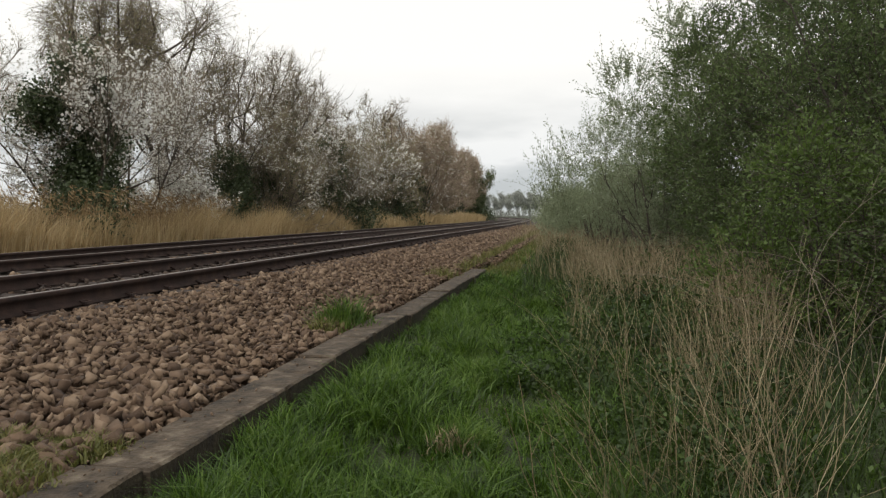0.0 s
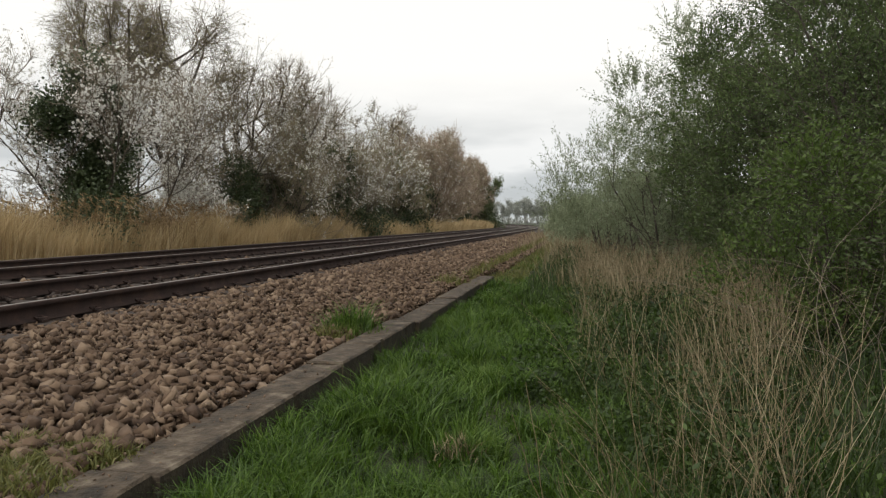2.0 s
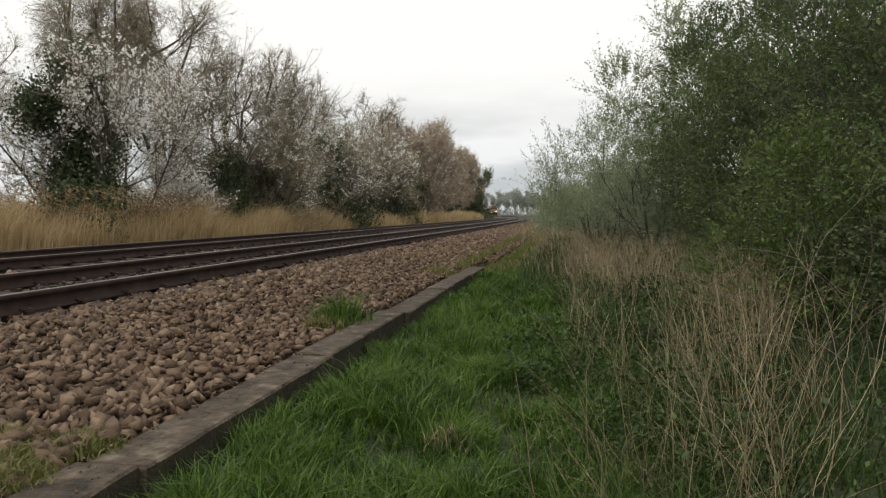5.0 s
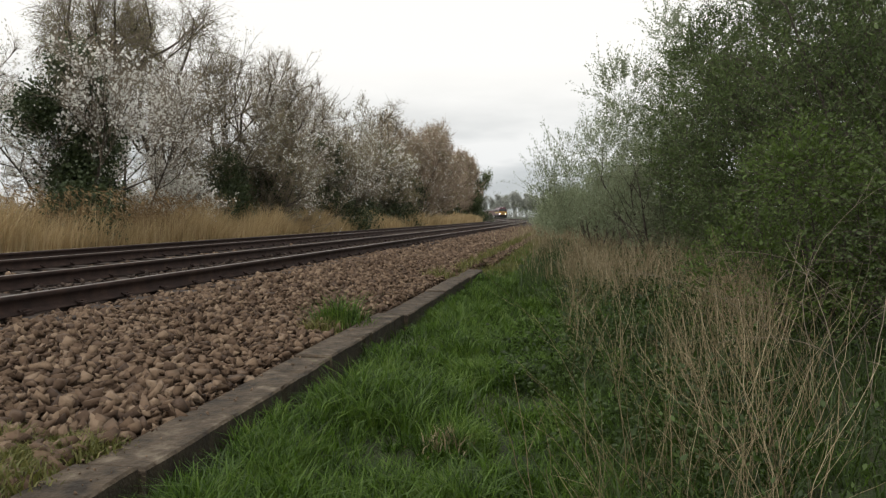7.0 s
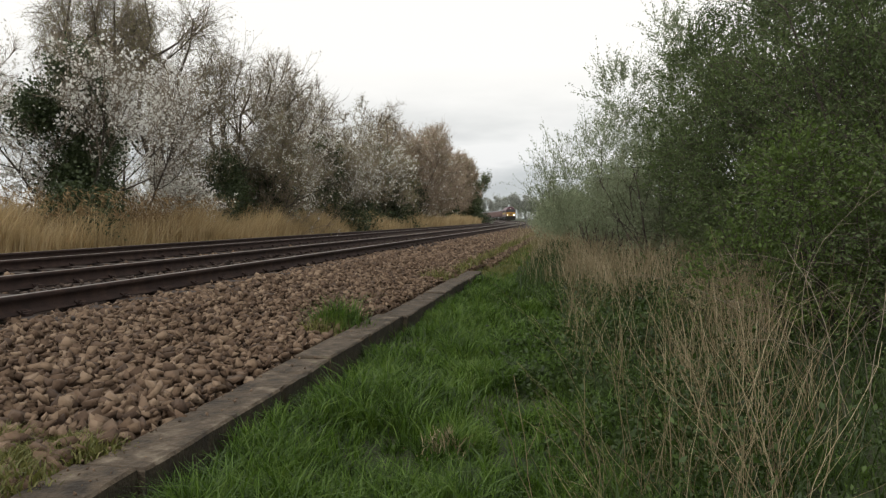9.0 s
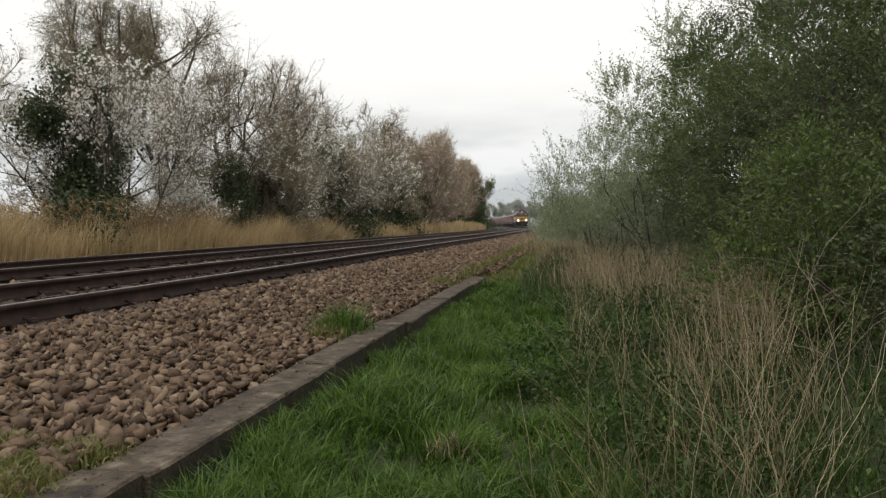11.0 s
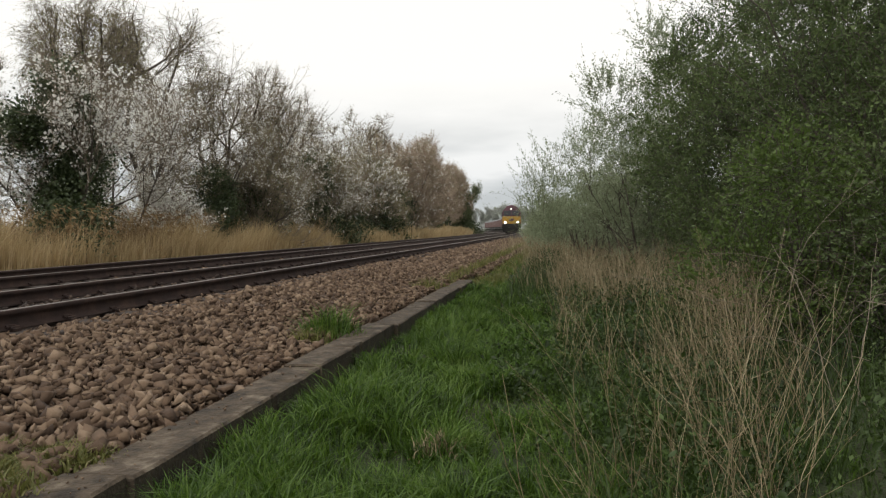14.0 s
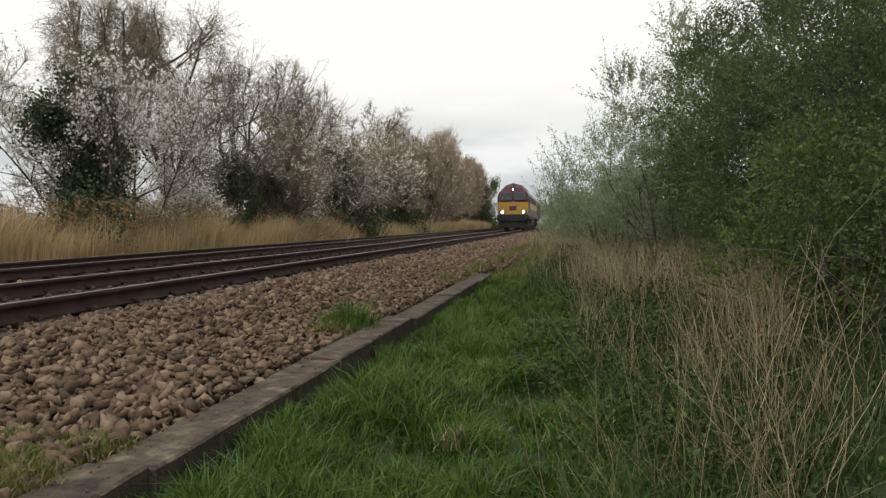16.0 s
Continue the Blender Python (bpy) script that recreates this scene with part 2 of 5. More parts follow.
def prisms(P, Q, r0, r1, sides=3):
    """Tapered sticks from P to Q as one mesh's numbers."""
    P, Q = np.asarray(P, float), np.asarray(Q, float)
    n = len(P)
    D = Q - P
    D /= np.maximum(np.linalg.norm(D, axis=1, keepdims=True), 1e-6)
    up = np.where(np.abs(D[:, 2:3]) > 0.9, [[1.0, 0, 0]], [[0, 0, 1.0]])
    A = np.cross(D, up)
    A /= np.maximum(np.linalg.norm(A, axis=1, keepdims=True), 1e-6)
    B = np.cross(D, A)
    r0, r1 = np.broadcast_to(r0, n)[:, None], np.broadcast_to(r1, n)[:, None]
    rings = []
    for k in range(sides):
        c, s = math.cos(2 * math.pi * k / sides), math.sin(2 * math.pi * k / sides)
        rings.append(P + (A * c + B * s) * r0)
    for k in range(sides):
        c, s = math.cos(2 * math.pi * k / sides), math.sin(2 * math.pi * k / sides)
        rings.append(Q + (A * c + B * s) * r1)
    V = np.stack(rings, 1).reshape(-1, 3)
    f = np.array([(k, (k + 1) % sides, sides + (k + 1) % sides, sides + k) for k in range(sides)])
    F = (np.arange(n)[:, None, None] * 2 * sides + f[None]).reshape(-1, 4)
    return V, F


def spikes(P, Q, r):
    """Three-sided pointed twigs from P to Q."""
    V, F = prisms(P, Q, r, 0.0)
    V = V.reshape(-1, 6, 3)[:, :4].reshape(-1, 3)
    f = np.array([(0, 1, 3), (1, 2, 3), (2, 0, 3)])
    return V, (np.arange(len(P))[:, None, None] * 4 + f[None]).reshape(-1, 3)


def quads_to_tris(v, f):
    return v, np.concatenate([f[:, [0, 1, 2]], f[:, [0, 2, 3]]])


def leaf_quads(C, size, rng, narrow=0.55, droop=0.0, axis=None):
    """A folded leaf of four corners at each place of C."""
    n = len(C)
    d = rng.normal(size=(n, 3)) if axis is None else axis + rng.normal(size=(n, 3)) * 0.5
    d[:, 2] -= droop
    d /= np.linalg.norm(d, axis=1, keepdims=True)
    w = np.cross(d, rng.normal(size=(n, 3)))
    w /= np.maximum(np.linalg.norm(w, axis=1, keepdims=True), 1e-6)
    nn = np.cross(d, w)
    L = (size * rng.uniform(0.6, 1.35, n))[:, None]
    V = np.stack([C, C + d * L * 0.5 + w * L * narrow * 0.5 + nn * L * 0.1, C + d * L, C + d * L * 0.5 - w * L * narrow * 0.5 + nn * L * 0.1], 1).reshape(-1, 3)
    i = np.arange(n)[:, None] * 4
    F = np.concatenate([i + [[0, 1, 2]], i + [[0, 2, 3]]], 1).reshape(-1, 3)
    return V, F


def blades(B, H, W, rng, lean=0.35, dirn=None):
    """Grass blades: bases B, heights H, widths W, bent over by lean."""
    n = len(B)
    a = rng.uniform(0, 2 * math.pi, n)
    side = np.stack([np.cos(a), np.sin(a), np.zeros(n)], 1)
    b = rng.uniform(0, 2 * math.pi, n)
    bend = np.stack([np.cos(b), np.sin(b), np.zeros(n)], 1)
    if dirn is not None:
        bend = bend * 0.6 + np.asarray(dirn)[None]
    k = (H * lean * rng.uniform(0.3, 1.6, n))[:, None]
    H, W = H[:, None], np.broadcast_to(W, n)[:, None]
    z = np.array([[0, 0, 1.0]])
    mid = B + z * H * 0.55 + bend * k * 0.3
    tip = B + z * H * (1 - 0.25 * np.minimum(k / H, 1.2)) + bend * k
    V = np.stack([B - side * W / 2, B + side * W / 2, mid + side * W * 0.42, mid - side * W * 0.42, tip], 1).reshape(-1, 3)
    i = np.arange(n)[:, None] * 5
    F = np.concatenate([i + [[0, 1, 2]], i + [[0, 2, 3]], i + [[3, 2, 4]]], 1).reshape(-1, 3)
    return V, F


def tube(points, r0, r1, sides=4):
    """One connected bent stick through the points."""
    P = np.array(points)
    n = len(P)
    D = np.gradient(P, axis=0)
    D /= np.linalg.norm(D, axis=1, keepdims=True)
    A = np.cross(D, [[0.3, 1.0, 0.1]])
    A /= np.linalg.norm(A, axis=1, keepdims=True)
    B = np.cross(D, A)
    r = np.linspace(r0, r1, n)[:, None]
    V = np.concatenate([P + (A * math.cos(2 * math.pi * k / sides) + B * math.sin(2 * math.pi * k / sides)) * r for k in range(sides)]).reshape(sides, n, 3).transpose(1, 0, 2).reshape(-1, 3)
    F = np.array([(i * sides + k, i * sides + (k + 1) % sides, (i + 1) * sides + (k + 1) % sides, (i + 1) * sides + k) for i in range(n - 1) for k in range(sides)])
    return V, F


def join_np(items):
    V, F, o = [], [], 0
    for v, f in items:
        V.append(v)
        F.append(f + o)
        o += len(v)
    return np.concatenate(V), np.concatenate(F)


# ---- ground ----
def ballast_z(u):
    """Height of the ballast against sideways place x on the straight."""
    return np.interp(u, [-11.2, -10.2, -9.6, -7.85, -7.5, -6.0, -5.7, -4.5, -4.3, -4.0, -3.6, -1.9, -1.7], [0.05, 0.38, 0.41, 0.41, 0.37, 0.37, 0.40, 0.40, 0.375, 0.375, 0.385, 0.235, 0.17])


def bend_x(y):
    """How far the railway has swung to the left, y metres ahead."""
    d = np.clip(np.asarray(y, float) - BEND_Y, 0, BEND_R * 0.9)
    return BEND_R - np.sqrt(BEND_R ** 2 - d ** 2)


def kerb_bank(u, y):
    """Turf heaped unevenly against the kerb's face."""
    return (0.085 + 0.03 * np.sin(y * 2.3) + 0.015 * np.sin(y * 5.9)) * np.clip((-0.75 - u) / 0.6, 0, 1) * (u > -1.75)


def ground():
    xs = np.unique(np.concatenate([np.linspace(-14, 8, 133), -14 - np.geomspace(0.5, 3000, 40), 8 + np.geomspace(0.5, 3000, 40)]))
    ys = np.unique(np.concatenate([np.linspace(-4, 30, 120), 30 + np.geomspace(0.4, 4500, 70), -4 - np.geomspace(0.5, 600, 16)]))
    X, Y = np.meshgrid(xs, ys)
    u = X + bend_x(Y)
    Z = np.interp(u, [-40, -14, -11.4, -11.0, -1.75, -1.5], [-0.1, 0.05, 0.05, 0.0, 0.0, 0.0])
    rough = 0.03 * np.sin(X * 1.7 + 0.6 * Y) * np.cos(Y * 1.3 - X * 0.4) + 0.02 * np.sin(X * 4.1) * np.sin(Y * 3.3)
    Z = Z + rough * ((u > -1.3) | (u < -11.2))
    Z = Z + np.clip((u - 0.6) * 0.09, 0, 0.25) + kerb_bank(u, Y)
    V = np.stack([X, Y, Z], -1).reshape(-1, 3)
    nx = len(xs)
    i, j = np.meshgrid(np.arange(len(ys) - 1), np.arange(nx - 1), indexing="ij")
    a = (i * nx + j).ravel()
    F = np.stack([a, a + 1, a + nx + 1, a + nx], 1)
    ob = new("ground", mesh_np("ground", V, F, M["soil"], True))
    return tagged(ob, "uneven dark green turf and soil beside the railway", "ground", kind="structure")


ground()


def shaded_ballast_bed():
    st = list(np.arange(-24, 48, 1.0)) + list(np.arange(48, 520, 5.0))
    us = [-11.2, -10.2, -9.6, -7.85, -7.5, -6.0, -5.7, -4.5, -4.3, -4.0, -3.6, -2.9, -1.9, -1.79]
    prof = [(u - TRACK_X, float(ballast_z(u)) - 0.05) for u in us] + [(-1.79 - TRACK_X, -0.1), (-11.2 - TRACK_X, -0.1)]
    V, F = sweep(prof, 0, st)
    # dark colour here stands for shade between the loose stones
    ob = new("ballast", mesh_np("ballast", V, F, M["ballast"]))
    return tagged(ob, "pale brown crushed stone ballast on a shade-darkened bed under the tracks", "ballast", kind="structure")


ballast = shaded_ballast_bed()


# ---- railway ----
def rail(offset, label):
    z = RAIL_Z
    prof = [(-0.07, z - 0.159), (0.07, z - 0.159), (0.07, z - 0.147), (0.012, z - 0.125), (0.010, z - 0.05), (0.035, z - 0.04), (0.036, z - 0.008),
            (0.028, z - 0.003), (-0.028, z - 0.003), (-0.036, z - 0.008), (-0.035, z - 0.04), (-0.010, z - 0.05), (-0.012, z - 0.125), (-0.07, z - 0.147)]
    st = list(np.arange(-24, 48, 3.0)) + list(np.arange(48, 520, 6.0))
    V, F = sweep(prof, offset, st)
    ob = thing("rail", label, "rail", "running rails")
    part("web_and_foot", mesh_np("rail_steel", V, F, M["rust"]), None, ob)
    top = [(-0.027, z - 0.0035), (0.027, z - 0.0035), (0.022, z), (-0.022, z)]
    V, F = sweep(top, offset, st)
    part("running_surface", mesh_np("rail_top", V, F, M["rail_top"]), None, ob, "worn pale steel running surface")
    return ob


NEAR_OFF, FAR_OFF = 0.0, FAR_TRACK_X - TRACK_X
for base_off in (NEAR_OFF, FAR_OFF):
    for side in (0.7525, -0.7525):
        rail(base_off + side, "dark rusty steel rail with a worn pale top")


def sleeper_mesh():
    bm = bmesh.new()
    box(bm, -1.25, 1.25, -0.13, 0.13, RAIL_Z - 0.36, RAIL_Z - 0.168, bevel=0.02)
    return bm


def clip_mesh():
    bm = bmesh.new()
    rod(bm, (0, -0.05, 0), (0, 0.05, 0), 0.011, 6)
    rod(bm, (0, -0.05, 0), (0.045, -0.03, 0.012), 0.011, 6)
    rod(bm, (0, 0.05, 0), (0.045, 0.035, 0.012), 0.011, 6)
    rod(bm, (0.045, -0.03, 0.012), (0.045, 0.035, 0.012), 0.011, 6)
    box(bm, -0.03, 0.03, -0.04, 0.04, -0.03, -0.008)
    return bm


def sleepers():
    s = thing("sleeper", "grubby concrete sleeper half sunk in ballast under the rails", "sleeper", "sleepers of the two tracks")
    part("body", sleeper_mesh(), M["sleeper"], s)
    cm = bpy.data.meshes.new("clip")
    bm = clip_mesh()
    bm.to_mesh(cm)
    bm.free()
    cm.materials.append(M["rust"])
    for x in (-0.7525, 0.7525):
        for sgn in (-1, 1):
            c = part("rail_clip", cm, None, s)
            c.matrix_basis = pose(x + sgn * 0.085, 0, RAIL_Z - 0.135, 0, 0, 0 if sgn < 0 else 180)
    first = True
    for off in (NEAR_OFF, FAR_OFF):
        n = 77 if off == NEAR_OFF else 52
        for i in range(n):
            x, y, a = along(-4.36 + 0.68 * i, off)
            m = pose(x, y, 0, 0, 0, math.degrees(a))
            if first:
                s.matrix_basis = m
                first = False
            else:
                copy_thing(s, m)


sleepers()


# ---- concrete edging ----
def edging():
    kerb = thing("edging_kerb", "weathered old concrete edging along the ballast foot", "kerb", kind="structure")
    rng = np.random.default_rng(5)
    cuts = [-4.1, -1.9, 0.3, 2.5, 4.7, 6.9, 9.1, 11.3, 12.9]
    for i, (y0, y1) in enumerate(zip(cuts[:-1], cuts[1:])):
        bm = bmesh.new()
        box(bm, -1.825, -1.56, y0 + 0.0015, y1 - 0.0015, -0.1, 0.27)
        bmesh.ops.subdivide_edges(bm, edges=[e for e in bm.edges if abs(e.verts[0].co.y - e.verts[1].co.y) > 0.3], cuts=44)
        es = [e for e in bm.edges if abs(e.verts[0].co.z + e.verts[1].co.z - 0.54) < 0.01 and e.is_boundary is False]
        tops = [e for e in es if len(e.link_faces) == 2 and abs(e.link_faces[0].normal.dot(e.link_faces[1].normal)) < 0.3]
        bmesh.ops.bevel(bm, geom=tops, offset=0.012, segments=1, affect="EDGES")
        for v in bm.verts:
            if v.co.z > 0.15:
                chip = max(0.0, noise.noise(v.co * 11.0 + Vector((5, 2, 1))) - 0.25) * 0.05
                v.co.z += noise.noise(v.co * 3.0) * 0.007 - (chip if v.co.x > -1.6 else 0)
                v.co.x += noise.noise(v.co * 2.0 + Vector((3, 1, 7))) * 0.006 - (chip if v.co.x > -1.6 else 0)
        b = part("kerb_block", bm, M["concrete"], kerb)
        # the verge-side face gets its own colour, darkened for shade and moss
        b.data.materials.append(M["shaded_moss"])
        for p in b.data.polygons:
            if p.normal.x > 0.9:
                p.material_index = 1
        b.matrix_basis = pose(rng.uniform(-0.014, 0.014) + 0.009 * ((y0 + y1) / 2 - 3), 0, rng.uniform(-0.01, 0.008))
    return kerb


edging()


# ---- trees ----
def grow(rng, stems, height, spread, kids=(7, 6, 5), wander=0.13, rise=0.05, r0=0.09, start=0.25, angle=(0.45, 1.0), ratio=1.0):
    """Stems that fork into limbs, branches and twigs: a list of sticks for each order."""
    orders = [[], [], [], []]

    def shoot(p, d, length, r, level):
        n = 5 if level < 2 else 3
        step = length / n
        pts = [p]
        for i in range(n):
            d = (d + Vector(rng.normal(size=3)) * wander + Vector((0, 0, rise))).normalized()
            q = p + d * step
            ra, rb = r * (1 - 0.75 * i / n), r * (1 - 0.75 * (i + 1) / n)
            orders[level].append((p, q, ra, rb))
            p = q
            pts.append(p)
        if level < 3:
            for _ in range(kids[level]):
                f = rng.uniform(start if level == 0 else 0.2, 1.0)
                i = min(int(f * n), n - 1)
                a = pts[i].lerp(pts[i + 1], f * n - i)
                out = Vector(rng.normal(size=3))
                out = (out - d * out.dot(d)).normalized()
                ang = rng.uniform(*angle)
                dd = (d * math.cos(ang) + out * math.sin(ang) + Vector((0, 0, 0.1))).normalized()
                shoot(a, dd, length * ratio * rng.uniform(0.4, 0.68) * (1.15 - 0.5 * f), max(r * 0.5 * (1 - 0.5 * f), 0.004), level + 1)

    for k in range(stems):
        a = rng.uniform(0, 2 * math.pi)
        lean = spread * rng.uniform(0.4, 1.0) if stems > 1 else spread * 0.2
        d = Vector((math.cos(a) * lean, math.sin(a) * lean, 1)).normalized()
        b = Vector((math.cos(a), math.sin(a), 0)) * (0.12 * stems ** 0.5 if stems > 1 else 0)
        shoot(b + Vector((0, 0, -0.12)), d, height * rng.uniform(0.75, 0.95), r0 / stems ** 0.4, 0)
    return orders


def arrays(sticks):
    return (np.array([s[0] for s in sticks]), np.array([s[1] for s in sticks]), np.array([s[2] for s in sticks]), np.array([s[3] for s in sticks]))


def sprays(rng, P, Q, per, length, up=0.3):
    """Fine twigs that leave the branches P to Q."""
    i = np.repeat(np.arange(len(P)), per)
    f = rng.uniform(0, 1, len(i))[:, None]
    a = P[i] * (1 - f) + Q[i] * f
    d = Q[i] - P[i]
    d /= np.maximum(np.linalg.norm(d, axis=1, keepdims=True), 1e-6)
    d = d * 0.7 + rng.normal(size=d.shape) * 0.55 + [[0, 0, up]]
    d /= np.linalg.norm(d, axis=1, keepdims=True)
    return a, a + d * (length * rng.uniform(0.5, 1.4, len(i)))[:, None]


def tree(name, label, category, at, seed, height, stems=1, spread=0.5, kids=(7, 6, 5), twigs=3, twig_len=0.4, twig_up=0.3, thick=0.006,
         blossom=0, blossom_size=0.06, bud=0, bud_size=0.05, ivy=None, leaves=0, leaf_size=0.06, leaf_mat="hedge", twig_mat="twig", group="", r0=0.09, rise=0.05, start=0.2, wander=0.13, narrow=0.55, angle=(0.45, 1.0), clump=0, rad=0, bud_low=0.0, limb_mat="bark", ratio=1.0):
    rng = np.random.default_rng(seed)
    t = thing(name, label, category, group, at=pose(*at))
    o = grow(rng, stems, height, spread, kids, r0=r0, rise=rise, start=start, wander=wander, angle=angle, ratio=ratio)
    top = float(np.percentile([s[1].z for s in o[2] + o[3]], 99.3))
    k = height / top
    flat = 1.0
    if rad:
        reach = np.percentile([math.hypot(s[1].x, s[1].y) for s in o[3]], 93)
        flat = rad / (reach * k)
    grown = Vector((k * flat, k * flat, k))
    o = [[(p * grown, q * grown, a, b) for p, q, a, b in order] for order in o]
    if rad:  # the crown keeps a rounded outline, with few stray shoots
        o[2:] = [[s for s in order if math.hypot(s[1].x, s[1].y) < rad * 1.3 and s[1].z < height * 1.06] for order in o[2:]]
    per = len(o[0]) // stems
    for s in range(stems):
        part("trunk", mesh_np("trunk", *prisms(*arrays(o[0][s * per:(s + 1) * per]), sides=7), M[limb_mat], True), None, t)
    tagged(part("limb_wood", mesh_np("limb_wood", *prisms(*arrays(o[1]), sides=5), M[limb_mat], True), None, t), kind="stuff")
    P2, Q2, a2, b2 = arrays(o[2] + o[3])
    sp, sq = sprays(rng, P2, Q2, twigs, twig_len, twig_up)
    low = np.concatenate([np.full(len(o[2]), 2.0), np.ones(len(o[3]))]) * thick
    fine = join_np([quads_to_tris(*prisms(P2, Q2, np.maximum(a2, low), np.maximum(b2, low * 0.7))), spikes(sp, sq, thick * 0.85)])
    tagged(part("twig_growth", mesh_np("twig_growth", *fine, M[twig_mat]), None, t), kind="stuff")
    tip_p, tip_q = np.concatenate([sp, P2]), np.concatenate([sq, Q2])

    spots_made = []

    def spots(n, spread_m, low=0.0):
        i = rng.integers(0, len(tip_p), n)
        f = rng.uniform(0, 1, n)[:, None]
        c = tip_p[i] * (1 - f) + tip_q[i] * f + rng.normal(size=(n, 3)) * spread_m
        c = c[c[:, 2] > low]
        spots_made.append(c)
        return c

    if blossom:
        part("blossom", mesh_np("blossom", *leaf_quads(np.repeat(spots(blossom // 4, 0.05), 4, 0) + rng.normal(size=(len(spots_made[-1]) * 4, 3)) * 0.045, blossom_size, rng, 0.9), M["blossom"]), None, t, "small white blossoms")
    if bud:
        part("young_leaves", mesh_np("young_leaves", *leaf_quads(spots(bud, 0.03, bud_low * height), bud_size, rng, 0.5), M["bud"]), None, t, "opening olive buds and leaflets")
    if leaves:
        c = spots(leaves if not clump else leaves // clump, leaf_size * 0.8, 0.1)
        if clump:
            c = np.repeat(c, clump, 0) + rng.normal(size=(len(c) * clump, 3)) * leaf_size * 1.5
        part("crown", mesh_np("crown", *leaf_quads(c, leaf_size, rng, narrow), M[leaf_mat]), None, t)
    if ivy:
        n, rad, z0, z1, size = ivy
        cl = max(n // 45, 1)
        lobes = max(int(4 + 4 * rad), 4)
        draw = 0.5 * rad * (1.1 - 0.8 * np.arange(lobes) / lobes)
        lc = np.stack([np.clip(rng.normal(size=lobes), -1.5, 1.5) * draw, np.clip(rng.normal(size=lobes), -1.5, 1.5) * draw, z0 + (np.arange(lobes) + 0.5) / lobes * (z1 - z0)], 1)
        lr = rng.uniform(0.35, 0.75, lobes) * rad * (1.2 - 0.75 * (lc[:, 2] - z0) / (z1 - z0))
        which = rng.integers(0, lobes, cl)
        u = rng.normal(size=(cl, 3))
        u /= np.linalg.norm(u, axis=1, keepdims=True)
        C = lc[which] + u * (lr[which] * rng.uniform(0.3, 1, cl) ** 0.6)[:, None] * [[1, 1, (z1 - z0) / (4 * rad) + 0.5]]
        C = np.repeat(C, 45, 0) + rng.normal(size=(cl * 45, 3)) * (0.2 * rad ** 0.5)
        part("ivy", mesh_np("ivy", *leaf_quads(C[C[:, 2] > 0.02], size, rng, 0.85), M["ivy"]), None, t, "dark glossy ivy growth")
    return t


LINE = "trees beyond the tracks"
BL = "white-blossomed blackthorn with grey bare twigs beyond the tracks"
BARE = "tall bare grey-brown tree with fine hanging twigs"
IVY = "dark ivy-clad shrub sprinkled with white blossom beyond the tracks"
BRUSH = "pale brown twiggy shrub just coming into bud"


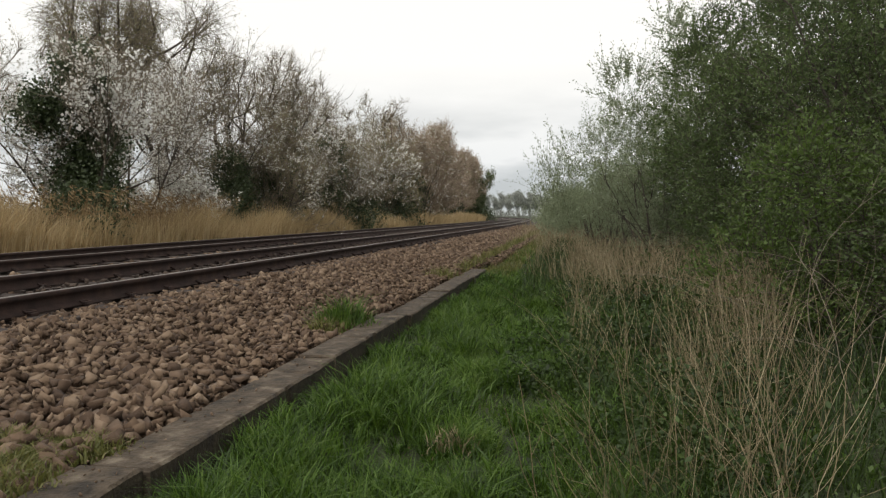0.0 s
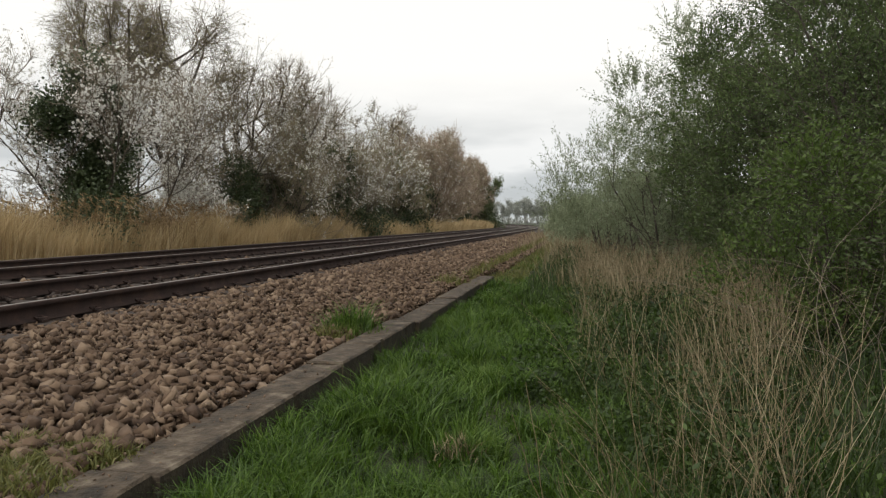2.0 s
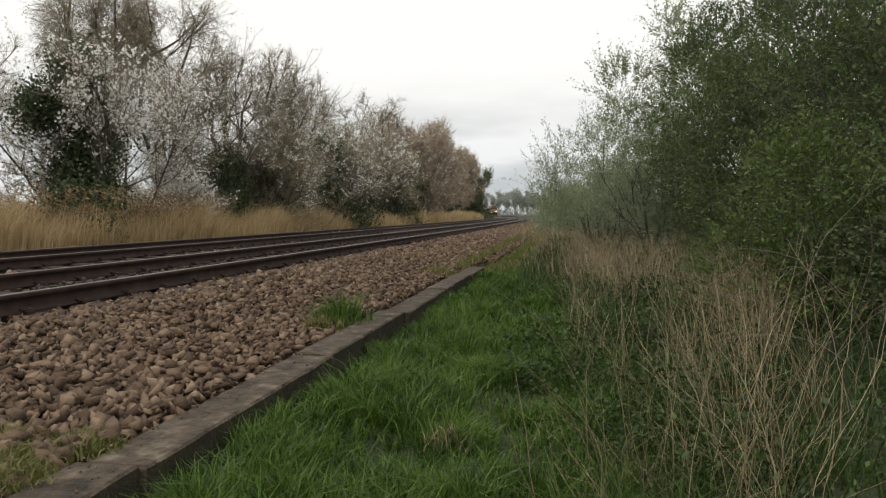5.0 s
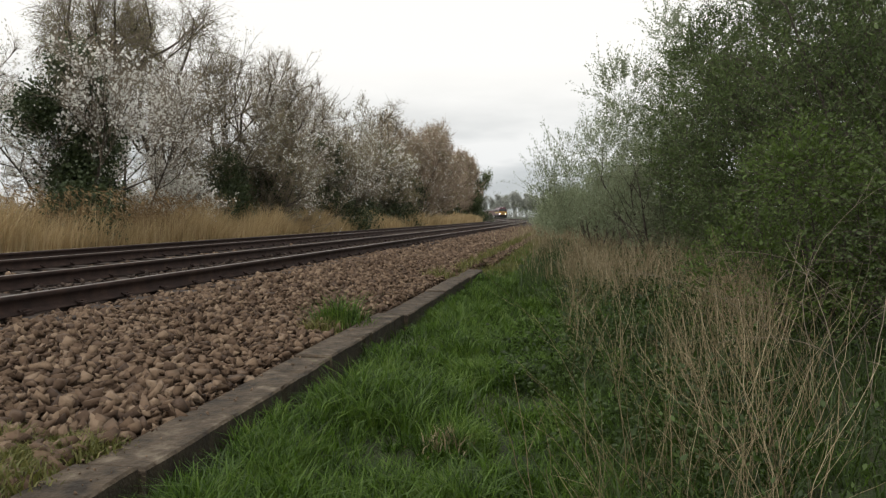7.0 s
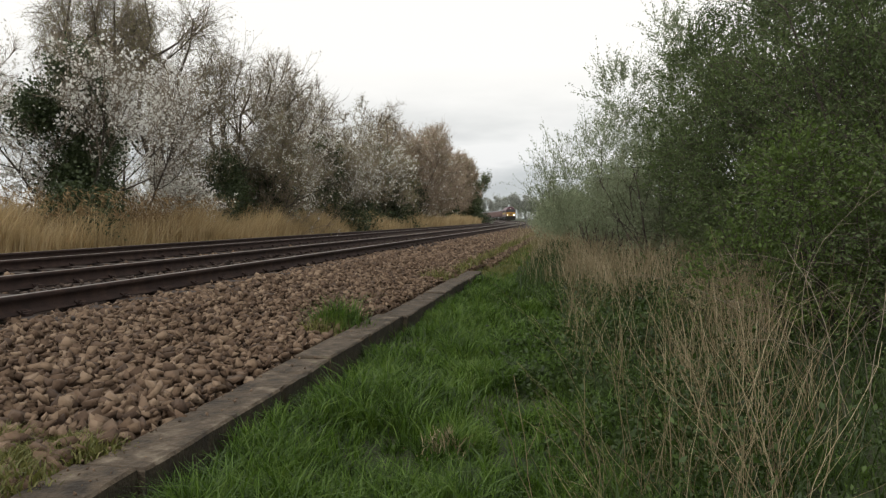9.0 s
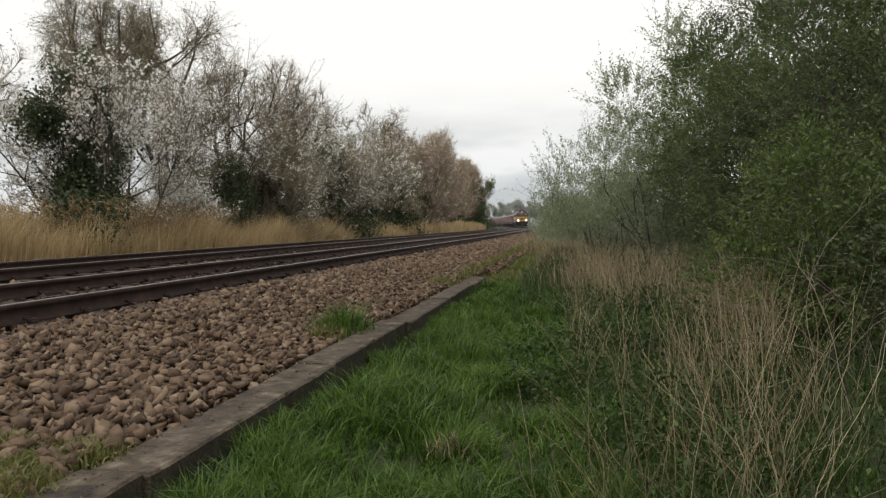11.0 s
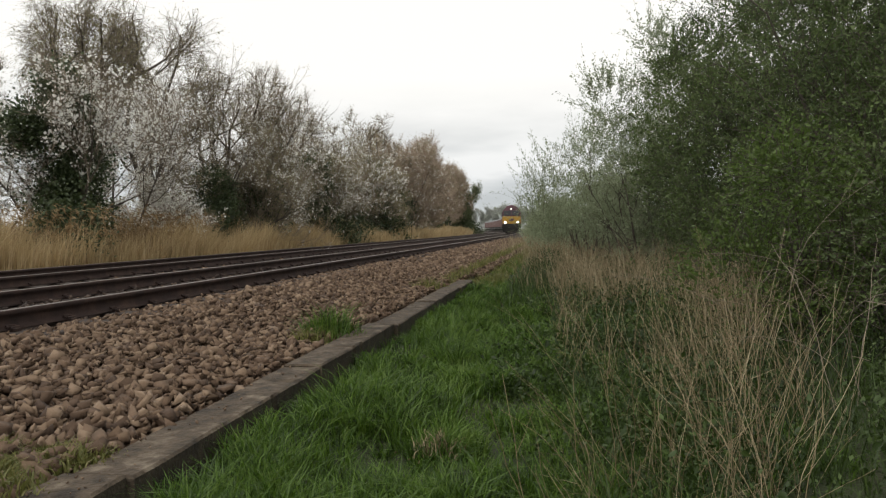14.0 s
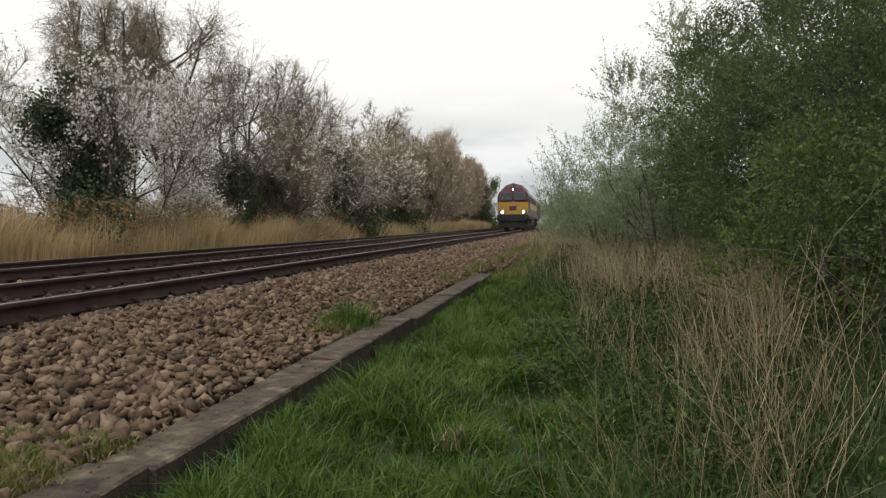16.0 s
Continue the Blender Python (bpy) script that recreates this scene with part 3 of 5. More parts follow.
def crowned_tree(label, at, seed, height, rad, base=0.45, lobes=14, stems=2, branches=24, per=10, hang=-0.6, twig_len=0.55, bud=6000, bud_size=0.06, blossom=0,
                 blossom_size=0.065, r0=0.16, twig_r=0.005, twig_mat="twig"):
    """A bare tree with a rounded crown: stems, curved limbs to each mass of the crown, branches and fine twigs in it."""
    rng = np.random.default_rng(seed)
    t = thing("bare_tree", label, "tree", LINE, at=pose(*at))
    trunks = []
    for k in range(stems):
        a = 2 * math.pi * (k + rng.uniform(0, 0.6)) / stems
        tip = np.array([math.cos(a) * rad * 0.35, math.sin(a) * rad * 0.35, height * rng.uniform(0.8, 0.9)])
        foot = np.array([math.cos(a) * 0.12, math.sin(a) * 0.12, -0.12])
        q = np.linspace(0, 1, 9)[:, None]
        pts = foot + (tip - foot) * np.concatenate([q ** 1.3, q ** 1.3, q], 1)
        pts[1:] += rng.normal(size=(8, 3)) * [[0.13, 0.13, 0.0]]
        trunks.append(pts)
        part("trunk", mesh_np("trunk", *tube(pts, r0 / stems ** 0.3, 0.025, 7), M["bark"], True), None, t)
    f = (np.arange(lobes) + rng.uniform(0, 1, lobes)) / lobes
    a = np.arange(lobes) * 2.4 + rng.uniform(-0.4, 0.4, lobes)
    wide = rad * np.sqrt(np.clip(1 - (1.6 * f - 0.65) ** 2, 0.06, 1)) * 0.75
    lr = rad * rng.uniform(0.3, 0.45, lobes)
    lc = np.stack([np.cos(a) * wide, np.sin(a) * wide, height * (base + (0.98 - base) * f) - lr * 0.5], 1)
    limbs, P, Q = [], [], []
    for c, r in zip(lc, lr):
        pts = trunks[int(rng.integers(stems))]
        start = pts[np.argmin(np.abs(pts[:, 2] - max(c[2] - rng.uniform(0.18, 0.36) * height, 0.12 * height)))]
        bow = (start + c) / 2 + np.array([0, 0, -0.1 * np.linalg.norm(c - start)]) + rng.normal(size=3) * 0.15
        q = np.linspace(0, 1, 7)[:, None]
        line = (1 - q) ** 2 * start + 2 * q * (1 - q) * bow + q * q * c
        line[1:-1] += rng.normal(size=(5, 3)) * 0.05
        limbs.append(quads_to_tris(*tube(line, r0 * 0.3, 0.012, 5)))
        u = rng.normal(size=(branches, 3))
        u /= np.linalg.norm(u, axis=1, keepdims=True)
        P.append(line[rng.integers(3, 7, branches)])
        Q.append(c + u * r * rng.uniform(0.6, 1.1, branches)[:, None])
    tagged(part("limb_wood", mesh_np("limb_wood", *join_np(limbs), M["bark"], True), None, t), kind="stuff")
    P, Q = np.concatenate(P), np.concatenate(Q)
    mid = (P + Q) / 2 + rng.normal(size=P.shape) * 0.08 + [[0, 0, 0.12]]
    wood = [quads_to_tris(*prisms(P, mid, twig_r * 2.2, twig_r * 1.7)), quads_to_tris(*prisms(mid, Q, twig_r * 1.7, twig_r))]
    i = np.repeat(np.arange(len(P)), per)
    q = rng.uniform(0.1, 1, len(i))[:, None]
    A = np.where(q < 0.5, P[i] + (mid[i] - P[i]) * q * 2, mid[i] + (Q[i] - mid[i]) * (q * 2 - 1))
    d = Q[i] - P[i]
    d = d / np.maximum(np.linalg.norm(d, axis=1, keepdims=True), 1e-6) * 0.6 + rng.normal(size=d.shape) * 0.5 + [[0, 0, hang]]
    d /= np.linalg.norm(d, axis=1, keepdims=True)
    B = A + d * (twig_len * rng.uniform(0.5, 1.4, len(i)))[:, None]
    tagged(part("twig_growth", mesh_np("twig_growth", *join_np(wood + [spikes(A, B, twig_r)]), M[twig_mat]), None, t), kind="stuff")

    def spots(n):
        j = rng.integers(0, len(A), n)
        w = rng.uniform(0.2, 1, n)[:, None]
        return A[j] + (B[j] - A[j]) * w + rng.normal(size=(n, 3)) * 0.025

    part("young_leaves", mesh_np("young_leaves", *leaf_quads(spots(bud), bud_size, rng, 0.5), M["bud"]), None, t, "opening olive buds and leaflets")
    if blossom:
        c = np.repeat(spots(blossom // 4), 4, 0)
        part("blossom", mesh_np("blossom", *leaf_quads(c + rng.normal(size=c.shape) * 0.045, blossom_size, rng, 0.9), M["blossom"]), None, t, "small white blossoms")
    return t


def left_trees():
    far = dict(group=LINE)
    # tall bare trees at the back: dark forking limbs, fine twigs hanging in a rounded crown
    crowned_tree(BARE, (-15.6, 15.2, 0), 11, 6.6, 1.3, base=0.55, lobes=8, bud=3000, blossom=2000, r0=0.12)
    crowned_tree(BARE, (-15.2, 21.8, 0), 12, 9.2, 2.1, base=0.66, lobes=14, branches=34, per=13, bud=8000)
    crowned_tree(BARE, (-15.0, 25.6, 0), 13, 10.0, 3.3, base=0.55, lobes=18, stems=3, branches=34, per=13, bud=10000, r0=0.2)
    up = dict(hang=0.25, base=0.3, bud=3500, twig_r=0.006, stems=3, lobes=20, per=8, bud_size=0.055)
    crowned_tree(BARE, (-14.4, 29.6, 0), 14, 9.0, 3.4, blossom=4200, **up)
    crowned_tree(BARE, (-14.0, 35.2, 0), 15, 9.0, 3.4, blossom=4600, **up)
    crowned_tree(BARE, (-13.6, 53.5, 0), 31, 10.2, 2.4, blossom=2000, **dict(up, lobes=14, twig_r=0.009))
    # blossom and ivy in front
    low = dict(kids=(7, 6, 4), start=0.08, **far)
    tree("blackthorn_tree", BL, "tree", (-13.8, 13.4, 0), 21, 5.2, 2, 0.5, twigs=2, blossom=5000, blossom_size=0.06, **low)
    tree("ivy_shrub", IVY, "shrub", (-12.4, 16.9, 0), 22, 5.4, 4, 0.5, twigs=2, blossom=6500, blossom_size=0.08, ivy=(30000, 1.35, 0.2, 5.2, 0.08), **low)
    tree("blackthorn_tree", BL, "tree", (-13.4, 20.2, 0), 23, 5.8, 4, 0.6, twigs=2, blossom=8000, blossom_size=0.062, **low)
    tree("blackthorn_tree", BL, "tree", (-12.7, 22.4, 0), 24, 2.9, 6, 0.95, twigs=2, blossom=17000, blossom_size=0.07, **low)
    tree("budding_shrub", BRUSH, "shrub", (-13.0, 26.8, 0), 25, 5.4, 4, 0.65, twigs=2, twig_len=0.4, bud=6500, bud_size=0.06, blossom=3000, ivy=(10000, 1.3, 0.2, 3.4, 0.085), **low)
    tree("blackthorn_tree", BL, "tree", (-13.3, 31.0, 0), 26, 6.0, 4, 0.6, twigs=2, twig_len=0.4, thick=0.007, blossom=5000, blossom_size=0.075, ivy=(9000, 1.4, 0.2, 3.6, 0.09), bud=6000, bud_size=0.06, **low)
    tree("ivy_tree", "ivy-choked dark tree trunk with bare twigs above", "tree", (-12.6, 31.8, 0), 27, 8.0, 1, 0.2, (9, 7, 5), 3, 0.5, 0.4, 0.008, bud=2500, blossom=1500, ivy=(15000, 0.62, 0.1, 6.2, 0.09), start=0.4, r0=0.16, **far)
    tree("ivy_shrub", IVY, "shrub", (-12.4, 36.6, 0), 28, 5.6, 5, 0.55, twigs=2, thick=0.007, blossom=5000, blossom_size=0.085, bud=6000, bud_size=0.065, ivy=(24000, 1.8, 0.1, 4.8, 0.1), **low)
    tree("blackthorn_tree", BL, "tree", (-13.2, 41.5, 0), 29, 7.6, 5, 0.55, twigs=2, twig_len=0.5, thick=0.009, blossom=8000, blossom_size=0.085, bud=9000, bud_size=0.065, **low)
    tree("ivy_shrub", IVY, "shrub", (-12.6, 47.5, 0), 30, 6.2, 6, 0.6, twigs=2, twig_len=0.5, thick=0.009, blossom=2500, blossom_size=0.085, bud=9500, bud_size=0.075, ivy=(19000, 1.9, 0.2, 5.4, 0.12), **low)
    tan = dict(twigs=3, twig_mat="twig_warm", **low)
    tree("budding_shrub", BRUSH, "shrub", (-12.6, 57.0, 0), 32, 8.4, 7, 0.6, twig_len=0.6, thick=0.011, bud=9600, bud_size=0.09, blossom=4000, blossom_size=0.085, ivy=(11000, 1.7, 0.2, 5.0, 0.13), **tan)
    tree("budding_shrub", BRUSH, "shrub", (-13.4, 66.0, 0), 333, 9.4, 7, 0.55, rad=3.1, twig_len=0.7, thick=0.012, twig_up=0.3, bud=8000, bud_size=0.09, blossom=3000, blossom_size=0.09, **tan)
    tree("budding_shrub", BRUSH, "shrub", (-13.8, 76.0, 0), 334, 9.8, 7, 0.55, rad=3.2, twig_len=0.8, thick=0.013, twig_up=0.4, bud=8000, bud_size=0.1, blossom=1500, blossom_size=0.1, **tan)
    tree("budding_shrub", BRUSH, "shrub", (-14.2, 86.0, 0), 35, 9.6, 7, 0.55, rad=3.0, twig_len=0.8, thick=0.015, twig_up=0.3, bud=9600, bud_size=0.12, ivy=(7000, 1.8, 0.2, 4.5, 0.18), **tan)
    tree("budding_shrub", BRUSH, "shrub", (-14.4, 95.0, 0), 36, 9.0, 7, 0.55, rad=2.8, twig_len=0.8, thick=0.016, bud=9600, bud_size=0.13, **tan)
    tree("green_shrub", "dull green leafing shrub at the end of the tree belt", "shrub", (-13.6, 104.0, 0), 37, 8.0, 7, 0.5, rad=2.5, twigs=2, twig_len=0.8, thick=0.014, bud=3000, bud_size=0.16, leaves=15000, leaf_size=0.18, leaf_mat="hedge", twig_mat="green_twig", ivy=(16000, 2.2, 0.1, 6.4, 0.18), **low)
    mid = dict(twigs=2, thick=0.008, **low)
    tree("ivy_shrub", "dark green ivied shrub with olive young leaf", "shrub", (-12.5, 29.2, 0), 41, 4.6, 6, 0.6, bud=6000, bud_size=0.07, ivy=(12000, 1.5, 0.2, 3.6, 0.09), rad=1.7, **mid)
    tree("ivy_shrub", "dark green ivied shrub with olive young leaf", "shrub", (-12.4, 39.4, 0), 42, 5.2, 6, 0.6, bud=15000, bud_size=0.08, ivy=(12000, 1.6, 0.2, 4.2, 0.1), rad=1.9, **mid)
    tree("ivy_shrub", "dark green ivied shrub with olive young leaf", "shrub", (-12.4, 50.5, 0), 43, 6.2, 6, 0.6, bud=16000, bud_size=0.09, ivy=(12000, 1.8, 0.2, 4.8, 0.12), rad=2.2, **mid)
    tree("blackthorn_tree", BL, "tree", (-14.0, 44.5, 0), 44, 8.6, 4, 0.6, blossom=6000, blossom_size=0.085, bud=8000, bud_size=0.07, rad=2.6, **mid)
    tree("budding_shrub", BRUSH, "shrub", (-14.2, 61.0, 0), 45, 9.6, 5, 0.6, blossom=3000, blossom_size=0.09, bud=13000, bud_size=0.09, twig_mat="twig_warm", rad=2.8, **mid)
    # low scrub under the trees
    rng = np.random.default_rng(99)
    for k in range(10):
        y = 19.0 + 4.0 * k * (1 + 0.06 * k)
        tree("scrub_bush", "low tangled brown scrub behind the reeds", "scrub", (-14.4 + rng.uniform(-0.6, 0.6), y, 0), 400 + k, rng.uniform(1.7, 2.5), 6, 0.9, (6, 5, 3), 1, 0.45 + 0.004 * y, 0.1, 0.007 + 0.0001 * y, bud=5200, bud_size=0.06 + 0.0012 * y, blossom=1600, blossom_size=0.065 + 0.0006 * y, start=0.02, **far)


left_trees()

HEDGE = "hedge beside the grass verge"
HAW = "dense dark green hawthorn bush in young spring leaf"


def leafy_bush(name, label, at, seed, height, rad, shoots, shoot_len, leaf_size, per, leaf_mat="hedge", lobes=14, up=0.5, droop=0.25, narrow=0.5,
               foot=0.12, thin=0.6, stems=5, twig_mat="bark", lean=(0, 0), shell=0.45, twig_r=0.003, wood=0.7):
    """A bush of leafy shoots: they spring from rounded masses on forking stems, leaves set along each shoot."""
    rng = np.random.default_rng(seed)
    t = thing(name, label, "bush", HEDGE, at=pose(*at))
    o = grow(rng, stems, height * wood, 0.55 * rad / height + 0.2, (5, 4, 2), r0=0.07, rise=0.08, start=0.1)
    per_stem = len(o[0]) // stems
    for k in range(stems):
        part("trunk", mesh_np("trunk", *prisms(*arrays(o[0][k * per_stem:(k + 1) * per_stem]), sides=6), M["bark"], True), None, t)
    tagged(part("limb_wood", mesh_np("limb_wood", *prisms(*arrays(o[1] + o[2]), sides=4), M["bark"], True), None, t), kind="stuff")
    # masses of growth: the larger low down, the smaller above
    f = (np.arange(lobes) + rng.uniform(0, 1, lobes)) / lobes
    a = rng.uniform(0, 2 * math.pi, lobes)
    wide = rad * np.sqrt(np.clip(1 - (1.75 * f - 0.72) ** 2 / 1.35, 0.05, 1))
    out = np.sqrt(rng.uniform(0.05, 1, lobes)) * 0.78
    lr = rad * rng.uniform(0.28, 0.52, lobes) * (1.1 - 0.45 * f)
    lc = np.stack([np.cos(a) * wide * out + lean[0] * f * height, np.sin(a) * wide * out + lean[1] * f * height, height * (foot + (0.96 - foot) * f) - lr * 0.4], 1)
    weight = lr ** 2 * (1 - thin * f)
    k = rng.choice(lobes, shoots, p=weight / weight.sum())
    u = rng.normal(size=(shoots, 3))
    u[:, 2] += 0.35
    u /= np.linalg.norm(u, axis=1, keepdims=True)
    base = lc[k] + u * (lr[k] * rng.uniform(shell, 1.0, shoots))[:, None]
    d = u * 0.7 + rng.normal(size=(shoots, 3)) * 0.35 + [[0, 0, up]]
    d /= np.linalg.norm(d, axis=1, keepdims=True)
    L = shoot_len * rng.uniform(0.4, 1.35, shoots)
    side = rng.normal(size=(shoots, 3)) * 0.18

    def at_part(i, q):
        q = q[:, None]
        p = base[i] + (d[i] * q + side[i] * q * q) * L[i][:, None]
        p[:, 2] -= droop * L[i] * q[:, 0] ** 2
        return p

    every = np.arange(shoots)
    cut = [at_part(every, np.full(shoots, q)) for q in (0.0, 0.35, 0.7, 1.0)]
    ok = [c[:, 2] > 0.02 for c in cut]
    segs = [prisms(p[w1 & w2], q[w1 & w2], twig_r * (1 - 0.25 * j), twig_r * (0.75 - 0.25 * j)) for j, (p, q, w1, w2) in enumerate(zip(cut[:-1], cut[1:], ok[:-1], ok[1:]))]
    tagged(part("twig_growth", mesh_np("twig_growth", *join_np(segs), M[twig_mat]), None, t), kind="stuff")
    i = np.repeat(every, per)
    q = rng.uniform(0.08, 1.05, len(i))
    C = at_part(i, q) + rng.normal(size=(len(i), 3)) * leaf_size * 0.35
    axis = d[i] * 0.8 + rng.normal(size=(len(i), 3)) * 0.45
    w = C[:, 2] > 0.03
    part("crown", mesh_np("crown", *leaf_quads(C[w], leaf_size * (1.2 - 0.5 * q[w]), rng, narrow, axis=axis[w]), M[leaf_mat]), None, t)
    return t


def right_hedge():
    B = "hawthorn_bush"
    leafy_bush(B, HAW, (4.1, 4.9, 0.2), 51, 4.8, 2.2, 6000, 0.42, 0.037, 20, lobes=26, thin=0.65)
    leafy_bush(B, HAW, (3.9, 8.2, 0.2), 52, 5.6, 2.2, 6400, 0.45, 0.041, 19, lobes=26, thin=0.6, foot=0.2)
    leafy_bush(B, HAW, (3.6, 11.6, 0.2), 53, 6.4, 2.3, 6200, 0.5, 0.05, 17, lobes=28, thin=0.4, up=0.6, foot=0.22)
    leafy_bush(B, HAW, (3.2, 15.0, 0.2), 54, 5.0, 1.8, 4200, 0.5, 0.055, 17, lobes=18, thin=0.4, up=0.6)
    leafy_bush("bramble_bush", "brighter green young bramble in the hedge foot", (2.35, 6.3, 0.12), 55, 1.8, 1.15, 1700, 0.35, 0.042, 15, "hedge_bright", lobes=12, thin=0.1, up=0.35)
    leafy_bush(B, HAW, (6.7, 8.8, 0.2), 56, 4.8, 2.7, 3600, 0.6, 0.08, 15, lobes=20, thin=0.4)
    leafy_bush(B, HAW, (6.6, 14.5, 0.2), 57, 5.8, 2.6, 3600, 0.6, 0.085, 15, lobes=20, thin=0.4)
    willow = dict(leaf_mat="willow", twig_mat="green_twig", narrow=0.28, up=1.1, droop=0.1, stems=6, thin=0.6, twig_r=0.004, wood=0.45)
    W = "airy grey-green willow with upright leafy shoots"
    leafy_bush("willow_bush", W, (0.75, 20.4, 0.1), 58, 3.8, 1.5, 560, 0.95, 0.085, 20, lobes=12, lean=(-0.12, 0), **willow)
    leafy_bush("willow_bush", W, (1.7, 18.8, 0.1), 60, 3.9, 1.4, 620, 0.9, 0.08, 20, lobes=11, lean=(-0.06, 0), **willow)
    leafy_bush(B, "airy pale green hawthorn bush with gaps of sky", (2.0, 16.6, 0.2), 65, 5.5, 1.5, 1900, 0.6, 0.06, 18, lobes=18, **dict(willow, narrow=0.5, up=0.8))
    pale = dict(leaf_mat="willow", twig_mat="green_twig", up=0.6, thin=0.5)
    P = "pale green leafing hedge bush"
    leafy_bush(B, P, (1.6, 23.5, 0.05), 59, 2.9, 1.7, 1300, 0.6, 0.085, 16, **pale)
    leafy_bush(B, P, (0.5, 30.0, 0), 61, 2.3, 1.7, 1200, 0.6, 0.1, 15, **pale)
    leafy_bush(B, P, (0.0, 42.0, 0), 62, 2.6, 1.9, 1100, 0.7, 0.13, 14, twig_r=0.006, **pale)
    leafy_bush(B, P, (-0.3, 58.0, 0), 63, 3.0, 2.0, 1000, 0.8, 0.17, 13, twig_r=0.008, **pale)
    leafy_bush(B, P, (-1.0, 80.0, 0), 64, 3.6, 2.2, 900, 0.9, 0.22, 13, twig_r=0.01, **pale)


right_hedge()


# ---- far tree belt on the horizon ----
def far_belt():
    rng = np.random.default_rng(77)
    # wood and leaves share the pale colour that stands for haze
    first = tree("far_poplar", "bare poplar far off on the horizon, coloured pale for haze", "tree", (-30, 420, 0), 71, 15, 3, 0.18, (6, 4, 3), 1, 1.4, 0.9, 0.035, leaves=2200, leaf_size=0.5, leaf_mat="far_hazed", twig_mat="far_hazed", limb_mat="far_hazed", group="far tree belt", r0=0.3, rise=0.25)
    for x in np.concatenate([np.arange(-70, -16, 1.9), np.arange(-16, 40, 4.5)]):
        m = pose(x + rng.uniform(-1, 1), 430 + rng.uniform(-20, 20), 0, 0, 0, rng.uniform(0, 360)) @ Matrix.Scale(rng.uniform(0.6, 0.95), 4)
        copy_thing(first, m)
    # plain low hedges close the fields all round
    n = 420
    C = []
    for i in range(n * 130):
        a = 2 * math.pi * i / (n * 130)
        r = 620 + 40 * math.sin(a * 9)
        C.append((r * math.sin(a), r * math.cos(a), 0))
    C = np.array(C)
    C[:, 2] = rng.uniform(0, 1, len(C)) ** 1.3 * (7 + 3 * np.sin(np.arange(len(C)) * 0.01) + rng.normal(size=len(C)) * 1.0)
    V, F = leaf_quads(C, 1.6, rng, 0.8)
    tagged(new("far_hedgerow", mesh_np("far_hedgerow", V, F, M["far_hazed"])), "low hedgerow along the far fields, coloured pale for haze", "hedgerow", kind="stuff")


far_belt()


# ---- grasses ----
def scatter(rng, n, x0, x1, y0, y1, near=1.0):
    """Places over a strip, denser at its near end."""
    y = y0 + (y1 - y0) * rng.uniform(0, 1, n) ** near
    return np.stack([rng.uniform(x0, x1, n), y, np.zeros(n)], 1)


def lumps(P, scale, seed):
    return np.array([noise.noise(Vector((p[0] * scale + seed, p[1] * scale, seed))) for p in P])


def ground_z(P):
    X, Y = P[:, 0], P[:, 1]
    return 0.03 * np.sin(X * 1.7 + 0.6 * Y) * np.cos(Y * 1.3 - X * 0.4) + 0.02 * np.sin(X * 4.1) * np.sin(Y * 3.3) + np.clip((X - 0.6) * 0.09, 0, 0.25) - 0.02 + kerb_bank(X, Y)


